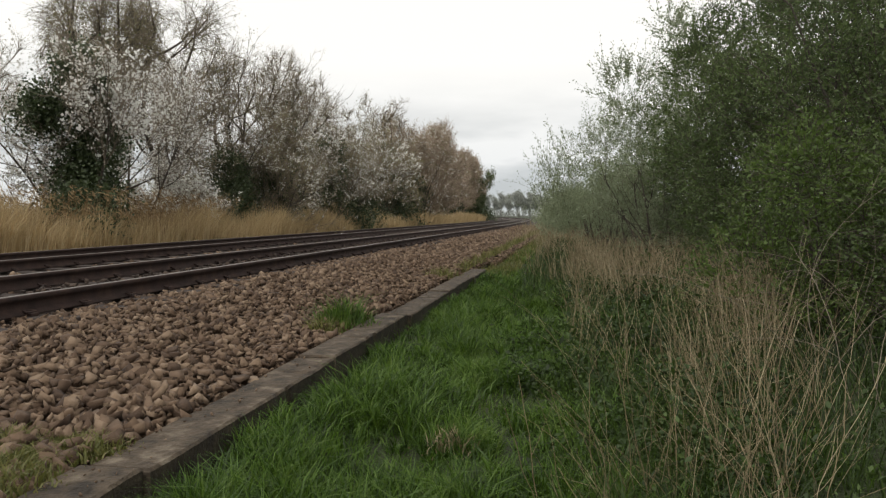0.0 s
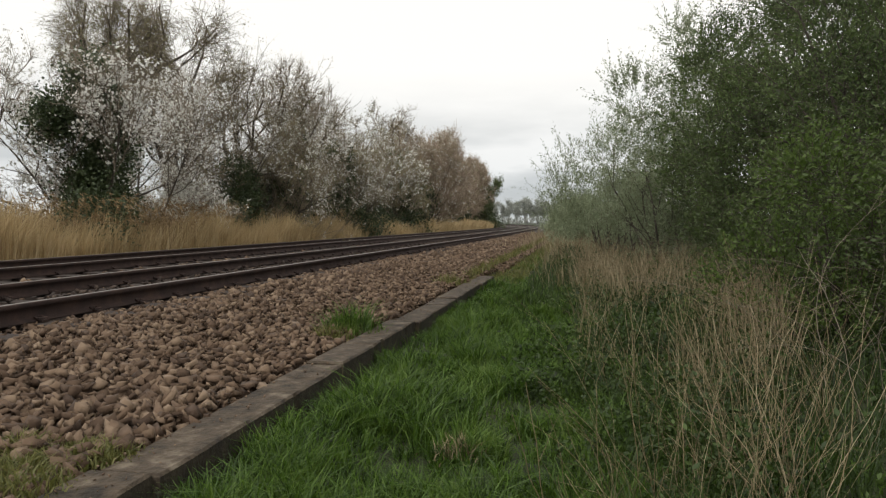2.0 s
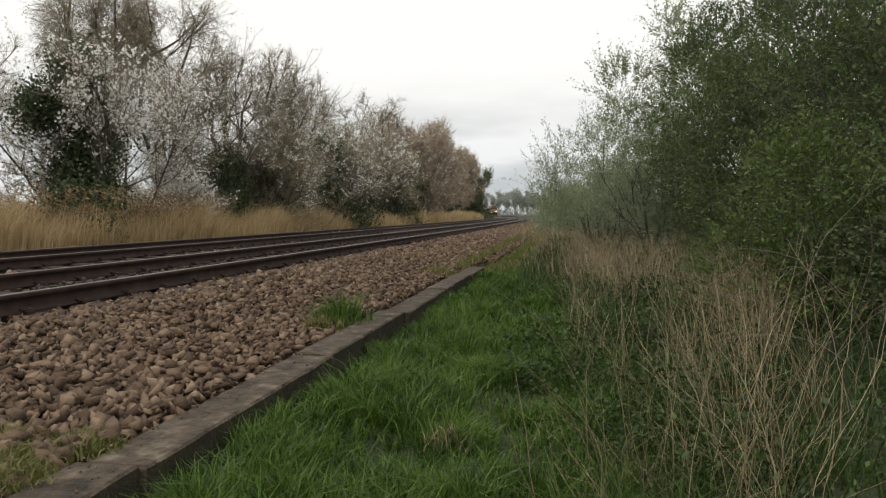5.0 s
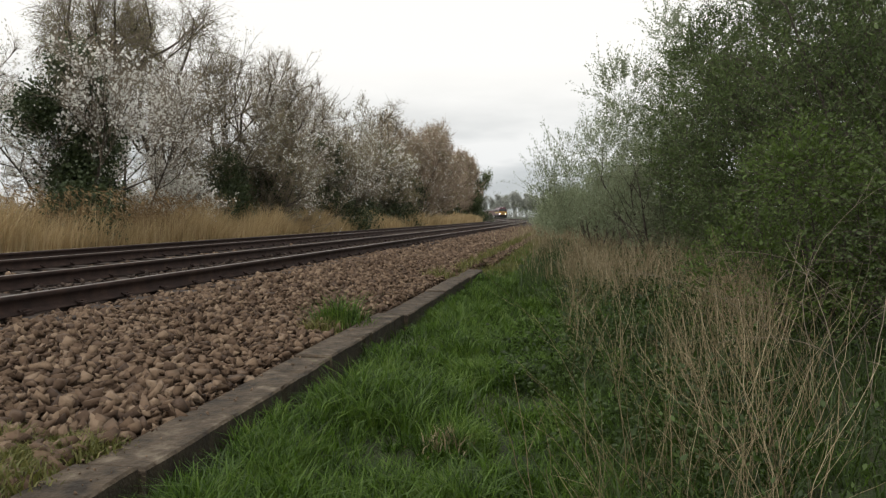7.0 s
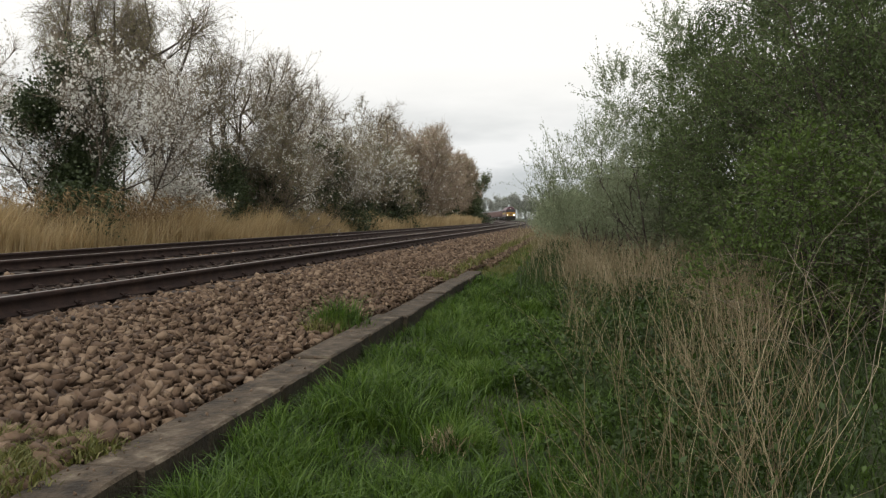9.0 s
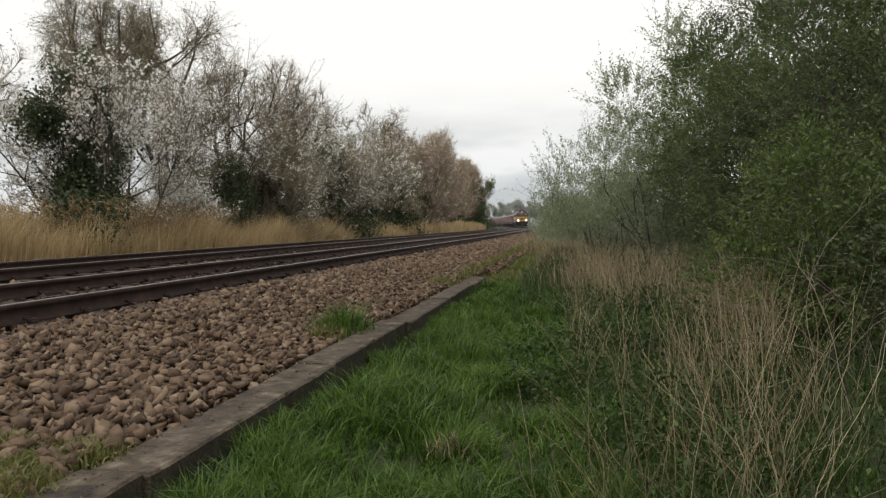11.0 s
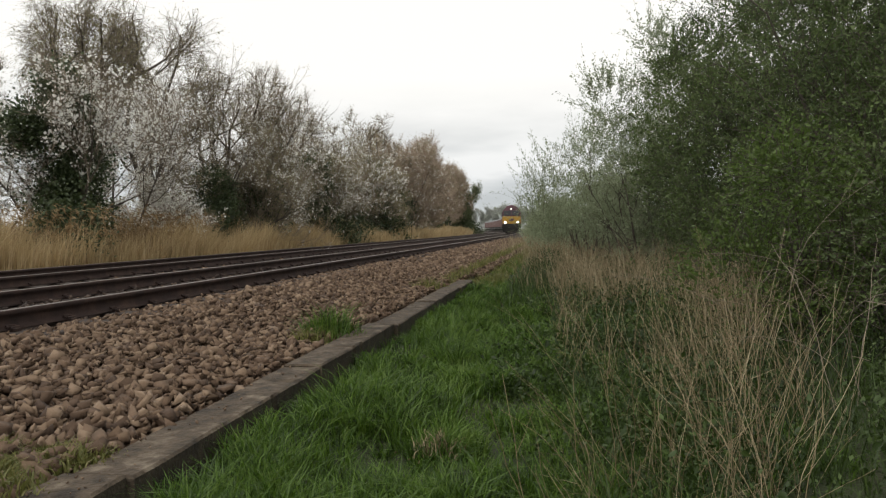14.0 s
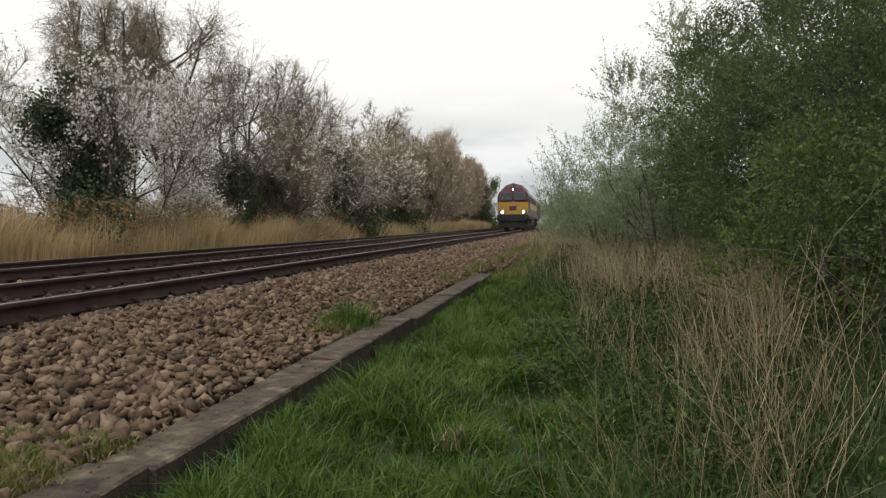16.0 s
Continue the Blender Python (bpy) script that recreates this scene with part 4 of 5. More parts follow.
def verge():
    rng = np.random.default_rng(101)
    P = np.concatenate([scatter(rng, 76000, -1.5, 1.3, 2.0, 14.0, 1.6), scatter(rng, 16000, -1.5, 2.4, -3.5, 2.0, 1.0), scatter(rng, 9000, -1.6, 0.3, 12.0, 26.0, 1.3)])
    l = lumps(P, 2.1, 3.0)
    keep = rng.uniform(-0.7, 0.5, len(P)) < l + 0.35
    P, l = P[keep], l[keep]
    # blades gather into tufts
    P[:, :2] += 0.045 * np.stack([np.sin(P[:, 0] * 37 + 3 * np.sin(P[:, 1] * 19)), np.cos(P[:, 1] * 31 + 3 * np.sin(P[:, 0] * 23))], 1)
    P[:, 0] = np.maximum(P[:, 0], -1.49)
    P[:, 2] = ground_z(P)
    H = np.clip(0.1 + 0.26 * (l + 0.1), 0.04, 0.34) * rng.uniform(0.5, 1.3, len(P))
    H = np.where(P[:, 0] < -1.3, np.minimum(H, 0.15), H)
    W = 0.0048 + 0.0006 * P[:, 1]
    short = blades(P, H * 0.7, W, rng, 0.7)
    n = 1900
    T = np.concatenate([scatter(rng, n, -1.48, 0.9, 2.1, 13.0, 1.5), scatter(rng, 40, -1.5, -1.42, 2.2, 12.0, 1.4)])
    tl = lumps(T, 1.4, 21.0)
    T, tl = T[tl > -0.2], tl[tl > -0.2]
    i = np.repeat(np.arange(len(T)), 46)
    a, r = rng.uniform(0, 2 * math.pi, len(i)), np.sqrt(rng.uniform(0, 1, len(i))) * rng.uniform(0.03, 0.11, len(T))[i]
    out = np.stack([np.cos(a), np.sin(a), np.zeros(len(i))], 1)
    Pt = T[i] + out * r[:, None]
    Pt[:, 0] = np.maximum(Pt[:, 0], -1.52)
    Pt[:, 2] = ground_z(Pt)
    Ht = (rng.uniform(0.08, 0.27, len(T)) * (1 + 0.6 * tl))[i] * rng.uniform(0.5, 1.2, len(i))
    Ht = np.where(Pt[:, 0] < -1.3, np.minimum(Ht, 0.2), Ht)
    long = blades(Pt, Ht, 0.0048 + 0.0006 * Pt[:, 1], rng, 0.8, None)
    V, F = join_np([short, long])
    tagged(new("verge_grass", mesh_np("verge_grass", V, F, M["grass"])), "lush uneven bright green grass on the verge", "grass", kind="stuff")

    # dark herbs and nettles between the grass and the hedge
    P = np.concatenate([scatter(rng, 5600, -0.5, 3.4, 2.2, 11.0, 1.3), scatter(rng, 700, 0.6, 3.4, -3.0, 2.2, 1.0), scatter(rng, 2200, -0.5, 2.5, 11.0, 40.0, 1.2)])
    l = lumps(P, 1.3, 9.0)
    keep = (l > -0.3) & ((P[:, 0] + 1.1 * l + rng.uniform(-0.4, 0.4, len(P)) > 0.38) | (P[:, 1] > 15))
    keep &= ~((P[:, 0] > 0.27 * P[:, 1]) & (P[:, 1] < 9) & (P[:, 1] > 2) & (rng.uniform(size=len(P)) < 0.88))
    P, l = P[keep], l[keep]
    P[:, 2] = ground_z(P)
    n = len(P)
    h = rng.uniform(0.12, 0.42, n) * (1 + 0.6 * l)
    i = np.repeat(np.arange(n), 38)
    f = rng.uniform(0.1, 1, len(i))
    C = P[i] + rng.normal(size=(len(i), 3)) * [[0.08, 0.08, 0.02]]
    C[:, 2] = P[i, 2] + np.abs(f * h[i])
    size = (0.019 + 0.0027 * C[:, 1]) * rng.uniform(0.6, 1.5, len(C))
    V, F = leaf_quads(C, size, rng, 0.5)
    tagged(new("nettle_patch", mesh_np("nettle_patch", V, F, M["herb"])), "dark green nettles and herbs below the hedge", "herbs", kind="stuff")
    # grass blades among the herbs
    P = np.concatenate([scatter(rng, 8000, 0.0, 2.4, 2.2, 12.0, 1.3), scatter(rng, 10000, -0.8, 1.9, 10.0, 36.0, 1.2)])
    P[:, 2] = ground_z(P)
    V, F = blades(P, rng.uniform(0.12, 0.42, len(P)) * (1 + 0.015 * P[:, 1]), 0.005 + 0.0004 * P[:, 1], rng, 0.6)
    tagged(new("hedge_grass", mesh_np("hedge_grass", V, F, M["herb"])), "long green grass among the nettles", "grass", kind="stuff")


verge()


def ballast_foot_grass():
    rng = np.random.default_rng(171)
    P = scatter(rng, 7000, -2.0, -1.1, 12.7, 45.0, 1.3)
    P[:, 2] = np.where(P[:, 0] < -1.79, 0.2, 0.0)
    V, F = blades(P, rng.uniform(0.1, 0.3, len(P)), 0.006 + 0.0006 * P[:, 1], rng, 0.6)
    tagged(new("ballast_foot_grass", mesh_np("ballast_foot_grass", V, F, M["grass_dull"])), "yellowing grass creeping over the ballast foot", "grass", kind="stuff")


ballast_foot_grass()


def tuft(at, seed, n, radius, height, label, material="grass", name="grass_tuft"):
    rng = np.random.default_rng(seed)
    P = np.concatenate([rng.normal(size=(n, 2)) * radius, np.zeros((n, 1))], 1)
    H = height * rng.uniform(0.4, 1.2, n) * np.exp(-(P[:, 0] ** 2 + P[:, 1] ** 2) / (5 * radius ** 2))
    V, F = blades(P, H, 0.008, rng, 0.7)
    ob = new(name, mesh_np(name, V, F, M[material]))
    ob.matrix_basis = pose(*at)
    return tagged(ob, label, "grass", kind="stuff")


tuft((-1.97, 6.2, 0.22), 1, 620, 0.15, 0.38, "green grass tuft growing between ballast and kerb", "grass")
tuft((-2.05, 5.85, 0.23), 2, 260, 0.10, 0.2, "yellowish grass tuft growing between ballast and kerb", "grass_dull")
tuft((-2.0, 11.3, 0.24), 3, 300, 0.18, 0.25, "low green tuft at the ballast foot", "grass_dull")
tuft((-0.58, 3.56, 0.06), 4, 120, 0.07, 0.12, "flattened dry brown grass clump in the verge", "straw", "dry_grass_tuft")
patch = np.random.default_rng(61)
for k in range(22):
    tuft((patch.uniform(-2.45, -1.92), patch.uniform(2.1, 2.72), 0.25), 20 + k, 320, 0.08, patch.uniform(0.06, 0.11), "short yellowish grass patch creeping over ballast", "grass_dull")


def far_reeds():
    rng = np.random.default_rng(131)
    P = np.concatenate([scatter(rng, 34000, -13.8, -10.6, 9.0, 34.0, 1.2), scatter(rng, 22000, -13.0, -10.6, 30.0, 110.0, 1.3)])
    P[:, 0] -= bend_x(P[:, 1])
    l = lumps(P, 0.6, 5.0)
    P[:, 2] = 0.03
    H = np.clip(1.4 + 0.75 * l, 0.6, 1.9) * rng.uniform(0.55, 1.15, len(P))
    V, F = blades(P, H, 0.012 + 0.0006 * P[:, 1], rng, 0.32, (0.45, 0.2, 0))
    tagged(new("dead_reed_belt", mesh_np("dead_reed_belt", V, F, M["reed"])), "golden dead reeds standing beyond the far track", "reeds", kind="stuff")
    P = np.concatenate([scatter(rng, 4200, -13.6, -11.0, 10.0, 40.0, 1.2), scatter(rng, 2600, -13.0, -10.9, 9.0, 21.0, 1.0)])
    P = P[lumps(P, 0.5, 31.0) > 0.1]
    P[:, 2] = 0.03
    H = rng.uniform(1.25, 1.95, len(P))
    V, F = blades(P, H, 0.014, rng, 0.3, (0.45, 0.2, 0))
    # drooping plumes at the tips, the fifth corner of each blade
    tips = np.repeat(V.reshape(-1, 5, 3)[::2, 4], 3, 0)
    tips = tips + rng.normal(size=tips.shape) * [[0.02, 0.02, 0.05]]
    plumes = leaf_quads(tips, 0.13, rng, 0.22, axis=np.array([[0.7, 0.3, -0.5]]))
    V, F = join_np([(V, F), plumes])
    tagged(new("seeding_reeds", mesh_np("seeding_reeds", V, F, M["reed_head"])), "taller brown reeds with seed heads among the golden ones", "reeds", kind="stuff")
    P = scatter(rng, 9000, -11.5, -10.3, 8.0, 40.0, 1.2)
    P[:, 2] = 0.05
    V, F = blades(P, rng.uniform(0.1, 0.45, len(P)), 0.012, rng, 0.5)
    tagged(new("far_verge_grass", mesh_np("far_verge_grass", V, F, M["grass"])), "low green grass beside the far rail", "grass", kind="stuff")


far_reeds()


def pale_grass():
    rng = np.random.default_rng(151)
    P = np.concatenate([scatter(rng, 4200, 0.0, 2.6, 5.0, 15.0, 0.9), scatter(rng, 2400, 0.2, 2.1, 4.6, 10.5, 1.0), scatter(rng, 5000, -0.9, 1.6, 12.0, 34.0, 1.0), scatter(rng, 3000, -2.8, 0.0, 26.0, 75.0, 1.0)])
    l = lumps(P, 0.9, 15.0)
    keep = (l > -0.08) & ((P[:, 0] < 0.27 * P[:, 1]) | (P[:, 1] > 11))
    P, l = P[keep], l[keep]
    P[:, 2] = ground_z(P)
    H = rng.uniform(0.3, 1.05, len(P)) * (0.95 + 0.6 * l)
    V, F = blades(P, H, 0.0016 + 0.00045 * P[:, 1], rng, 0.75, (-0.1, -0.1, 0))
    tagged(new("pale_dead_grass", mesh_np("pale_dead_grass", V, F, M["straw"])), "tall pale dead grass standing along the hedge foot", "dead grass", kind="stuff")


pale_grass()


def bent(rng, p, d, length, steps, jitter, sag):
    pts = [p]
    for _ in range(steps):
        d = d / np.linalg.norm(d) + np.array([*rng.normal(size=2) * jitter, -sag])
        p = p + d / np.linalg.norm(d) * length / steps
        pts.append(p)
    return pts


def stalk_clump(at, seed, n, height, radius, lean):
    """Dry hollow stalks with short side shoots, fanning from one root."""
    rng = np.random.default_rng(seed)
    t = thing("dry_stalk_clump", "dry pale broken stalks leaning out of the nettles", "dead stalks", "dry stalks by the hedge", at=pose(*at))
    for _ in range(n):
        p = np.array([*rng.normal(size=2) * radius, -0.03])
        d = np.array([lean[0], lean[1], 1.0]) + np.array([*rng.normal(size=2) * 0.2, 0])
        pts = bent(rng, p, d, height * rng.uniform(0.4, 1.15), 9, 0.12, 0.03)
        r = rng.uniform(0.0009, 0.002)
        s = part("stalk", mesh_np("stalk", *tube(pts, r, r * 0.5), M["stalk"]), None, t)
        for k in range(3, 7):
            if rng.uniform() < 0.3:
                e = (pts[k] - pts[k - 1]) / np.linalg.norm(pts[k] - pts[k - 1]) + rng.normal(size=3) * 0.45
                part("side_shoot", mesh_np("side_shoot", *tube(bent(rng, pts[k], e, rng.uniform(0.05, 0.22), 3, 0.1, 0.05), r * 0.6, r * 0.3, 3), M["stalk"]), None, s)
    return t


rs = np.random.default_rng(7)
for k in range(38):
    sy = 2.4 + 3.6 * rs.uniform() ** 1.2
    sx = rs.triangular(0.0, 0.2, 0.35) * sy
    stalk_clump((sx, sy, 0.02), 300 + k, 10, rs.uniform(0.6, 1.2), 0.09, (rs.uniform(-0.3, 0.14), rs.uniform(-0.2, 0.2)))


def bare_canes():
    """Long arching bramble canes out of the hedge."""
    rng = np.random.default_rng(17)
    for k in range(16):
        y = rng.uniform(3.6, 6.6)
        x = y * rng.uniform(0.3, 0.44)
        t = thing("bramble_cane", "bare arching bramble cane at the hedge foot", "cane", "bare canes in the hedge", at=pose(x, y, 0.05 + 0.09 * (x - 0.6)))
        pts = bent(rng, np.zeros(3), np.array([rng.uniform(-0.7, 0.2), rng.uniform(-0.4, 0.2), 1.0]), rng.uniform(0.9, 1.6), 11, 0.11, 0.12)
        s = part("cane", mesh_np("cane", *tube(pts, 0.0024, 0.0011), M["twig"]), None, t)
        for i in range(4, 11):
            if rng.uniform() < 0.55:
                e = pts[i] - pts[i - 1]
                e = e / np.linalg.norm(e) + rng.normal(size=3) * 0.6
                part("side_shoot", mesh_np("side_shoot", *tube(bent(rng, pts[i], e, rng.uniform(0.1, 0.35), 4, 0.12, 0.05), 0.0016, 0.0007, 3), M["twig"]), None, s)


bare_canes()


# ---- ballast stones ----
def stone_shapes(n, seed):
    rng = np.random.default_rng(seed)
    shapes = []
    for _ in range(n):
        bm = bmesh.new()
        q = rng.uniform(-1, 1, size=(int(rng.integers(7, 11)), 3))
        q /= np.abs(q).max(axis=1, keepdims=True)
        q *= [[rng.uniform(0.85, 1.1), rng.uniform(0.75, 1.15), rng.uniform(0.6, 1.25)]]
        for v in q:
            bm.verts.new(v * [0.56, 0.42, 0.32])
        bmesh.ops.convex_hull(bm, input=bm.verts)
        for v in [v for v in bm.verts if not v.link_faces]:
            bm.verts.remove(v)
        bmesh.ops.triangulate(bm, faces=bm.faces)
        bm.verts.index_update()
        shapes.append((np.array([v.co[:] for v in bm.verts]), np.array([[v.index for v in f.verts] for f in bm.faces])))
        bm.free()
    return shapes


def turn_matrices(rng, n, tilt=0.6):
    a, b, c = rng.uniform(0, 2 * math.pi, n), rng.normal(size=n) * tilt, rng.normal(size=n) * tilt
    return np.array([np.array(Euler((x, y, z)).to_matrix()) for x, y, z in zip(b, c, a)])


def stones():
    rng = np.random.default_rng(211)
    shapes = stone_shapes(24, 3)
    # sideways from, to, along from, to, count, size, gathering, iron-stained
    strips = ((-4.2, -1.78, 2.0, 17.0, 33000, 0.075, 1.35, 0), (-4.2, -1.84, -3.5, 2.0, 4200, 0.1, 1.0, 0), (-4.2, -1.6, 16.0, 60.0, 12000, 0.11, 1.4, 0),
              (-7.6, -5.95, 5.0, 60.0, 5000, 0.10, 1.3, 0), (-5.7, -4.4, 3.0, 45.0, 5000, 0.08, 1.2, 1), (-10.9, -9.35, 8.0, 45.0, 1500, 0.1, 1.2, 1))
    P, S, K = [], [], []
    for x0, x1, y0, y1, n, size, near, dirty in strips:
        p = scatter(rng, n, x0, x1, y0, y1, near)
        p[:, 2] = ballast_z(p[:, 0]) + rng.uniform(-0.055, 0.045, n) * (1 if size < 0.1 else 0.7)
        P.append(p)
        S.append(size * rng.uniform(0.4, 1.25, n))
        K.append(np.full(n, dirty))
    # grit strewn over the kerb top, thickest on its ballast side
    g = scatter(rng, 300, 0, 1, 2.2, 12.6, 1.2)
    g[:, 0] = -1.82 + 0.009 * (g[:, 1] - 3) + 0.22 * g[:, 0] ** 2.2
    g[:, 2] = 0.272
    P.append(g)
    S.append(rng.uniform(0.005, 0.02, 300))
    K.append(np.zeros(300, int))
    P, S, K = np.concatenate(P), np.concatenate(S), np.concatenate(K)
    keep = ~((S > 0.031) & (P[:, 0] > -1.88) & (P[:, 1] < 12.8) & (rng.uniform(size=len(P)) < 0.94))
    P, S, K = P[keep], S[keep], K[keep]
    T = turn_matrices(rng, len(P))
    kind = rng.integers(0, len(shapes), len(P))
    single = np.zeros(len(P), bool)
    cand = np.where((P[:, 0] > -3.6) & (P[:, 0] < -1.8) & (P[:, 1] < 4.6) & (P[:, 1] > 2.4))[0]
    single[cand[np.argsort(-P[cand, 2] + 0.08 * P[cand, 1])][:290]] = True
    for dirty, name, material, label in ((0, "loose_stones", "stone", "many broken pale brown stones"), (1, "stained_stones", "stained", "rust-stained dark stones between the rails")):
        items = []
        for k, (v, f) in enumerate(shapes):
            i = np.where((kind == k) & ~single & (K == dirty))[0]
            W = np.einsum("nij,vj->nvi", T[i], v) * S[i, None, None] + P[i, None]
            items.append((W.reshape(-1, 3), (np.arange(len(i))[:, None, None] * len(v) + f[None]).reshape(-1, 3)))
        V, F = join_np(items)
        tagged(part(name, mesh_np(name, V, F, M[material]), None, ballast, label), kind="stuff")
    datas = [mesh_np("stone", v, f, M["stone_ob"]) for v, f in shapes]
    for i in np.where(single)[0]:
        ob = new("stone", datas[kind[i]])
        ob.parent = ballast
        ob.matrix_basis = Matrix.Translation(P[i]) @ Matrix(T[i]).to_4x4() @ Matrix.Scale(float(S[i]), 4)


stones()


# ---- the train ----
def prism_y(profile, y0, y1):
    """A solid of constant section (x, z) from y0 to y1."""
    bm = bmesh.new()
    a = [bm.verts.new((x, y0, z)) for x, z in profile]
    b = [bm.verts.new((x, y1, z)) for x, z in profile]
    bm.faces.new(a)
    bm.faces.new(b[::-1])
    n = len(a)
    for i in range(n):
        bm.faces.new((a[(i + 1) % n], a[i], b[i], b[(i + 1) % n]))
    bmesh.ops.recalc_face_normals(bm, faces=bm.faces)
    return bm


def wheelset(parent, y, r):
    bm = bmesh.new()
    for x in (-0.75, 0.75):
        rod(bm, (x - 0.065, y, r), (x + 0.065, y, r), r, 24)
    rod(bm, (-0.75, y, r), (0.75, y, r), 0.09, 10)
    return part("wheelset", bm, M["steel"], parent)


def bogie(parent, y, axles, r):
    bm = bmesh.new()
    half = max(axles) + 0.55
    for x in (-1.02, 1.02):
        box(bm, x - 0.09, x + 0.09, y - half, y + half, r * 0.75, r * 1.55, bevel=0.03)
        for a in axles:
            box(bm, x - 0.14, x + 0.14, y + a - 0.2, y + a + 0.2, r * 0.6, r * 1.35, bevel=0.03)
    box(bm, -1.0, 1.0, y - 0.4, y + 0.4, r * 0.9, r * 1.5)
    b = part("bogie", bm, M["black"], parent)
    for a in axles:
        wheelset(b, y + a, r)


LOCO_L, WAGON_L = 21.4, 15.6


def locomotive():
    """Front end towards -y; z = 0 on the rail heads."""
    t = thing("locomotive", "maroon diesel freight locomotive with yellow nose and lit headlights", "locomotive", "the freight train")
    h = LOCO_L / 2 - 0.6
    sect = [(-1.32, 1.15), (1.32, 1.15), (1.32, 2.85), (1.18, 3.15), (0.62, 3.72), (0.0, 3.9), (-0.62, 3.72), (-1.18, 3.15), (-1.32, 2.85)]
    lower = [(-1.32, 1.15), (1.32, 1.15), (1.32, 2.85), (-1.32, 2.85)]
    part("body", prism_y(sect, -h + 2.4, h - 2.4), M["maroon"], t)
    for end in (-1, 1):
        ys = sorted((end * (h - 2.4), end * h))
        cab = prism_y(sect, *ys)
        for v in cab.verts:
            if abs(v.co.y - end * h) < 0.01:
                v.co.y -= end * max(0, v.co.z - 2.3) * 0.32
                v.co.x *= 0.96
        bmesh.ops.bevel(cab, geom=[e for e in cab.edges if abs(e.verts[0].co.y * end - h) < 0.7 and abs(e.verts[1].co.y * end - h) < 0.7], offset=0.05, segments=2, affect="EDGES")
        c = part("cab", cab, M["maroon"], t)
        f = end * h

        def front(x0, x1, z0, z1, depth, material, name, label="", bevel=0.02):
            bm = bmesh.new()
            box(bm, x0, x1, -0.03, depth, z0, z1, bevel=bevel)
            for v in bm.verts:
                v.co.y = f + end * v.co.y - end * max(0, v.co.z - 2.3) * 0.32
            bmesh.ops.recalc_face_normals(bm, faces=bm.faces)
            return part(name, bm, M[material], c, label)

        front(-1.25, 1.25, 1.30, 2.30, 0.03, "yellow", "nose_panel", "yellow warning panel")
        front(-1.06, -0.06, 2.46, 3.10, 0.025, "glass", "windscreen", "dark windscreen")
        front(0.06, 1.06, 2.46, 3.10, 0.025, "glass", "windscreen", "dark windscreen")
        front(-0.3, 0.3, 1.62, 2.0, 0.04, "maroon", "emblem", "small dull red plate on the yellow panel")
        front(-0.16, 0.16, 3.22, 3.5, 0.03, "black", "lamp_box")
        for x in (-0.88, 0.88):
            front(x - 0.24, x + 0.24, 1.36, 1.62, 0.06, "black", "lamp_cluster")
            front(x - 0.36, x + 0.36, 0.9, 1.14, 0.12, "black", "step")
            bm = bmesh.new()
            rod(bm, (x, f, 1.02), (x, f + end * 0.42, 1.02), 0.1, 12)
            rod(bm, (x, f + end * 0.42, 1.02), (x, f + end * 0.5, 1.02), 0.24, 16)
            part("buffer", bm, M["black"], c)
        if end < 0:
            for x in (-0.86, 0.86):
                bm = bmesh.new()
                rod(bm, (x, f + end * 0.062, 1.5), (x, f + end * 0.085, 1.5), 0.105, 16)
                part("headlight", bm, M["lamp"], c, "bright lit headlight")
            bm = bmesh.new()
            rod(bm, (0, f - end * 0.31, 3.36), (0, f - end * 0.255, 3.36), 0.06, 12)
            part("marker_light", bm, M["marker"], c, "small lit top light")
        front(-1.3, 1.3, 0.72, 1.28, 0.04, "black", "buffer_beam")
        front(-1.2, 1.2, 0.22, 0.70, -0.02, "black", "snow_plough")
        for x in (-1.33, 1.33):
            yy = f - end * 1.1
            part("side_window", a_box(x - 0.012, x + 0.012, yy - 0.4, yy + 0.4, 2.2, 2.8, bevel=0.004), M["glass"], c)
    for x in (-1.326, 1.326):
        part("gold_band", a_box(x - 0.008, x + 0.008, -h + 2.5, h - 2.5, 1.75, 2.25), M["gold"], t, "broad gold stripe")
        for k in range(6):
            y = -h + 4.2 + k * 2.3
            part("side_grille", a_box(x - 0.02, x + 0.02, y - 0.8, y + 0.8, 2.35, 2.8, bevel=0.006), M["black"], t)
    for k in range(3):
        part("roof_hatch", a_box(-0.55, 0.55, -5 + k * 4, -2.6 + k * 4, 3.7, 3.93, bevel=0.05), M["roof"], t)
    part("underframe", a_box(-1.3, 1.3, -h, h, 0.95, 1.15), M["black"], t)
    part("fuel_tank", a_box(-1.2, 1.2, -3.2, 3.2, 0.35, 0.95, bevel=0.12), M["black"], t)
    for y in (-6.9, 6.9):
        bogie(t, y, (-1.9, 0.0, 1.9), 0.53)
    return t


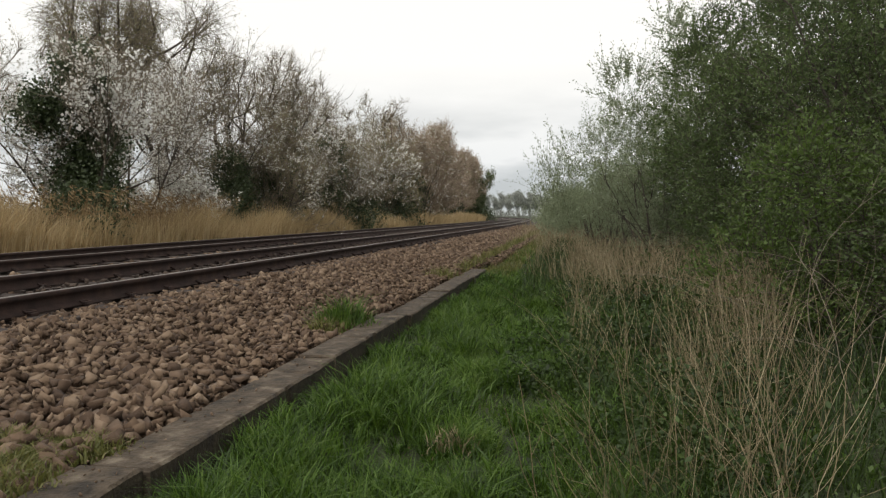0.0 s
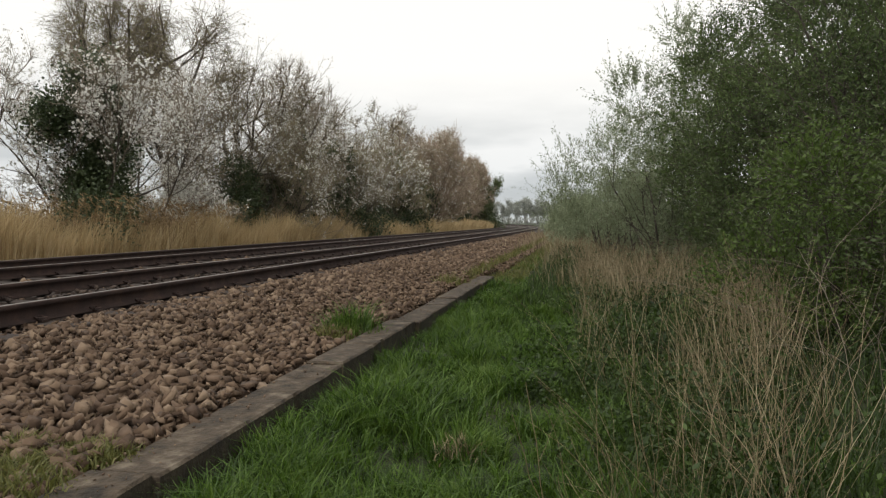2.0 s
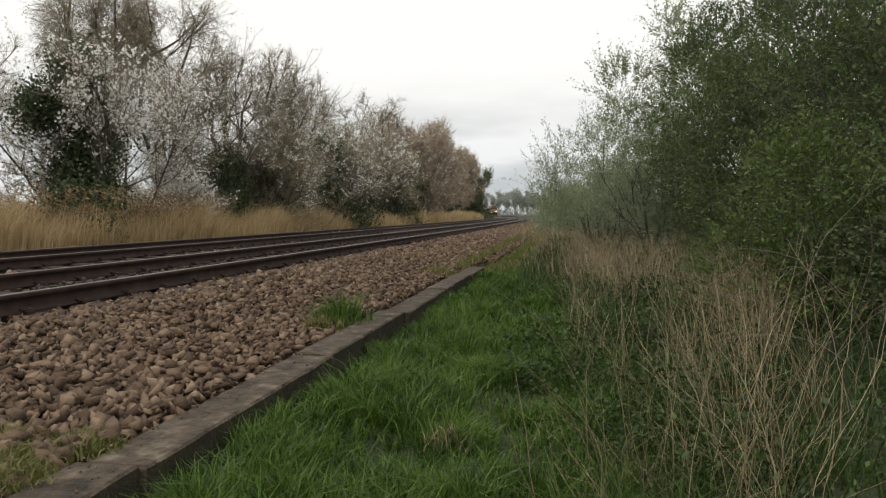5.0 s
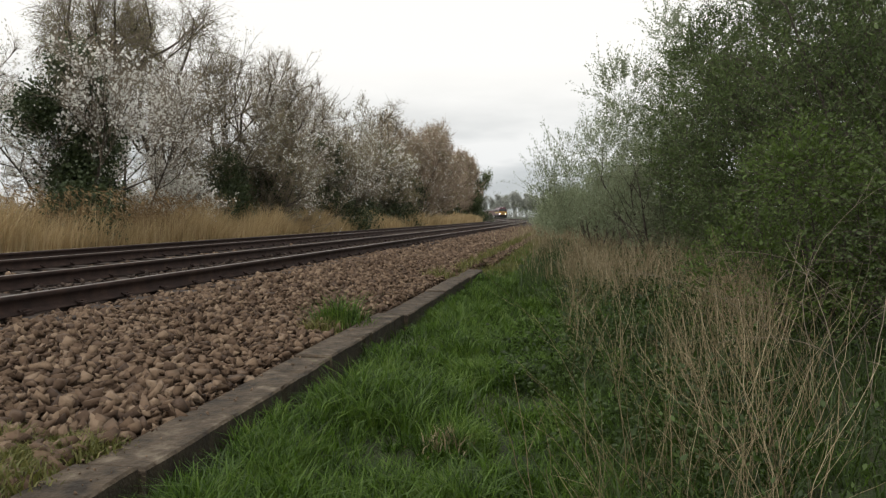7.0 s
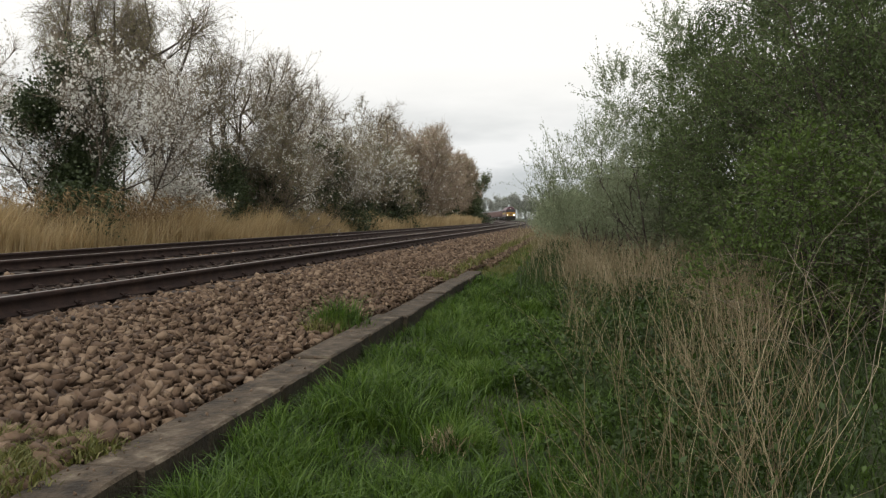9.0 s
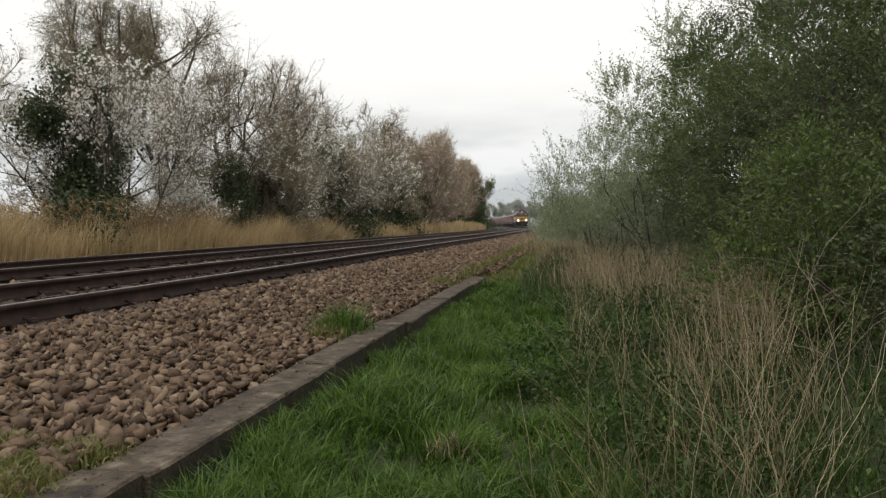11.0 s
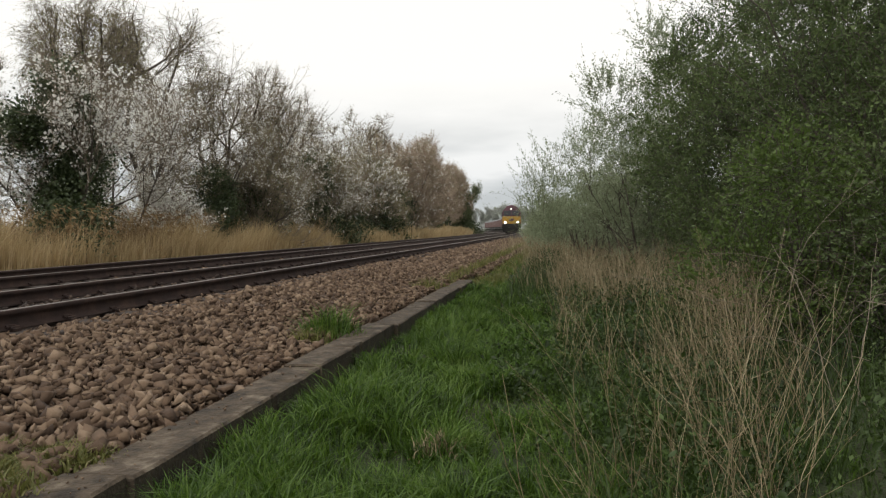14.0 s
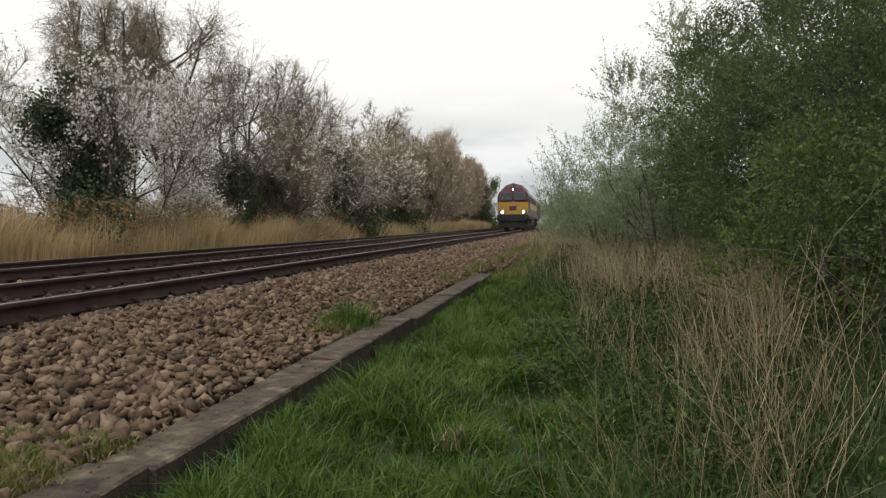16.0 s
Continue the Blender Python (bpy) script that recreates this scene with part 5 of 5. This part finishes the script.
def wagon():
    t = thing("freight_wagon", "weathered red-brown open freight wagon with a grey load", "wagon", "the freight train")
    h = WAGON_L / 2 - 0.5
    part("underframe", a_box(-1.25, 1.25, -h, h, 0.95, 1.2), M["black"], t)
    for x in (-1.33, 1.33):
        s = part("side_wall", a_box(x - 0.04, x + 0.04, -h, h, 1.2, 2.75, bevel=0.01), M["wagon_red"], t)
        for k in range(9):
            y = -h + 0.15 + k * (2 * h - 0.3) / 8
            o = 0.06 if x > 0 else -0.06
            part("stanchion", a_box(x + o - 0.04, x + o + 0.04, y - 0.06, y + 0.06, 1.15, 2.85), M["wagon_red"], s)
    for y in (-h, h):
        part("end_wall", a_box(-1.33, 1.33, y - 0.04, y + 0.04, 1.2, 2.75), M["wagon_red"], t)
        for x in (-0.88, 0.88):
            bm = bmesh.new()
            sg = 1 if y > 0 else -1
            rod(bm, (x, y, 1.02), (x, y + sg * 0.45, 1.02), 0.16, 12)
            part("buffer", bm, M["black"], t)
    bm = bmesh.new()
    for k in range(4):
        y0 = -h + 0.4 + k * (2 * h - 0.4) / 4
        box(bm, -1.15, 1.15, y0, y0 + (2 * h - 1.2) / 4, 1.2, 3.1 + 0.12 * (k % 2), bevel=0.06)
    part("load", bm, M["wagon_grey"], t, "grey bulky load")
    for y in (-5.2, 5.2):
        bogie(t, y, (-0.95, 0.95), 0.42)
    return t


loco = locomotive()
first_wagon = wagon()
wagons = [first_wagon] + [copy_thing(first_wagon, Matrix.Identity(4)) for _ in range(8)]

SPEED = 20.3
FRONT_AT_END = 60.0


def motions():
    """The train rolls towards the camera along the curve at a steady speed."""
    def rows(behind, wheelbase):
        out = []
        for t in np.arange(0, 16.01, 1.0):
            mid = FRONT_AT_END + SPEED * (16 - t) + behind
            ax, ay, _ = along(mid - wheelbase / 2)
            bx, by, _ = along(mid + wheelbase / 2)
            out.append((float(t), pose((ax + bx) / 2, (ay + by) / 2, RAIL_Z, 0, 0, math.degrees(math.atan2(-(bx - ax), by - ay)))))
        return out

    walk(loco, rows(LOCO_L / 2, 13.8))
    for k, w in enumerate(wagons):
        walk(w, rows(LOCO_L + WAGON_L * (k + 0.5), 10.4))


motions()
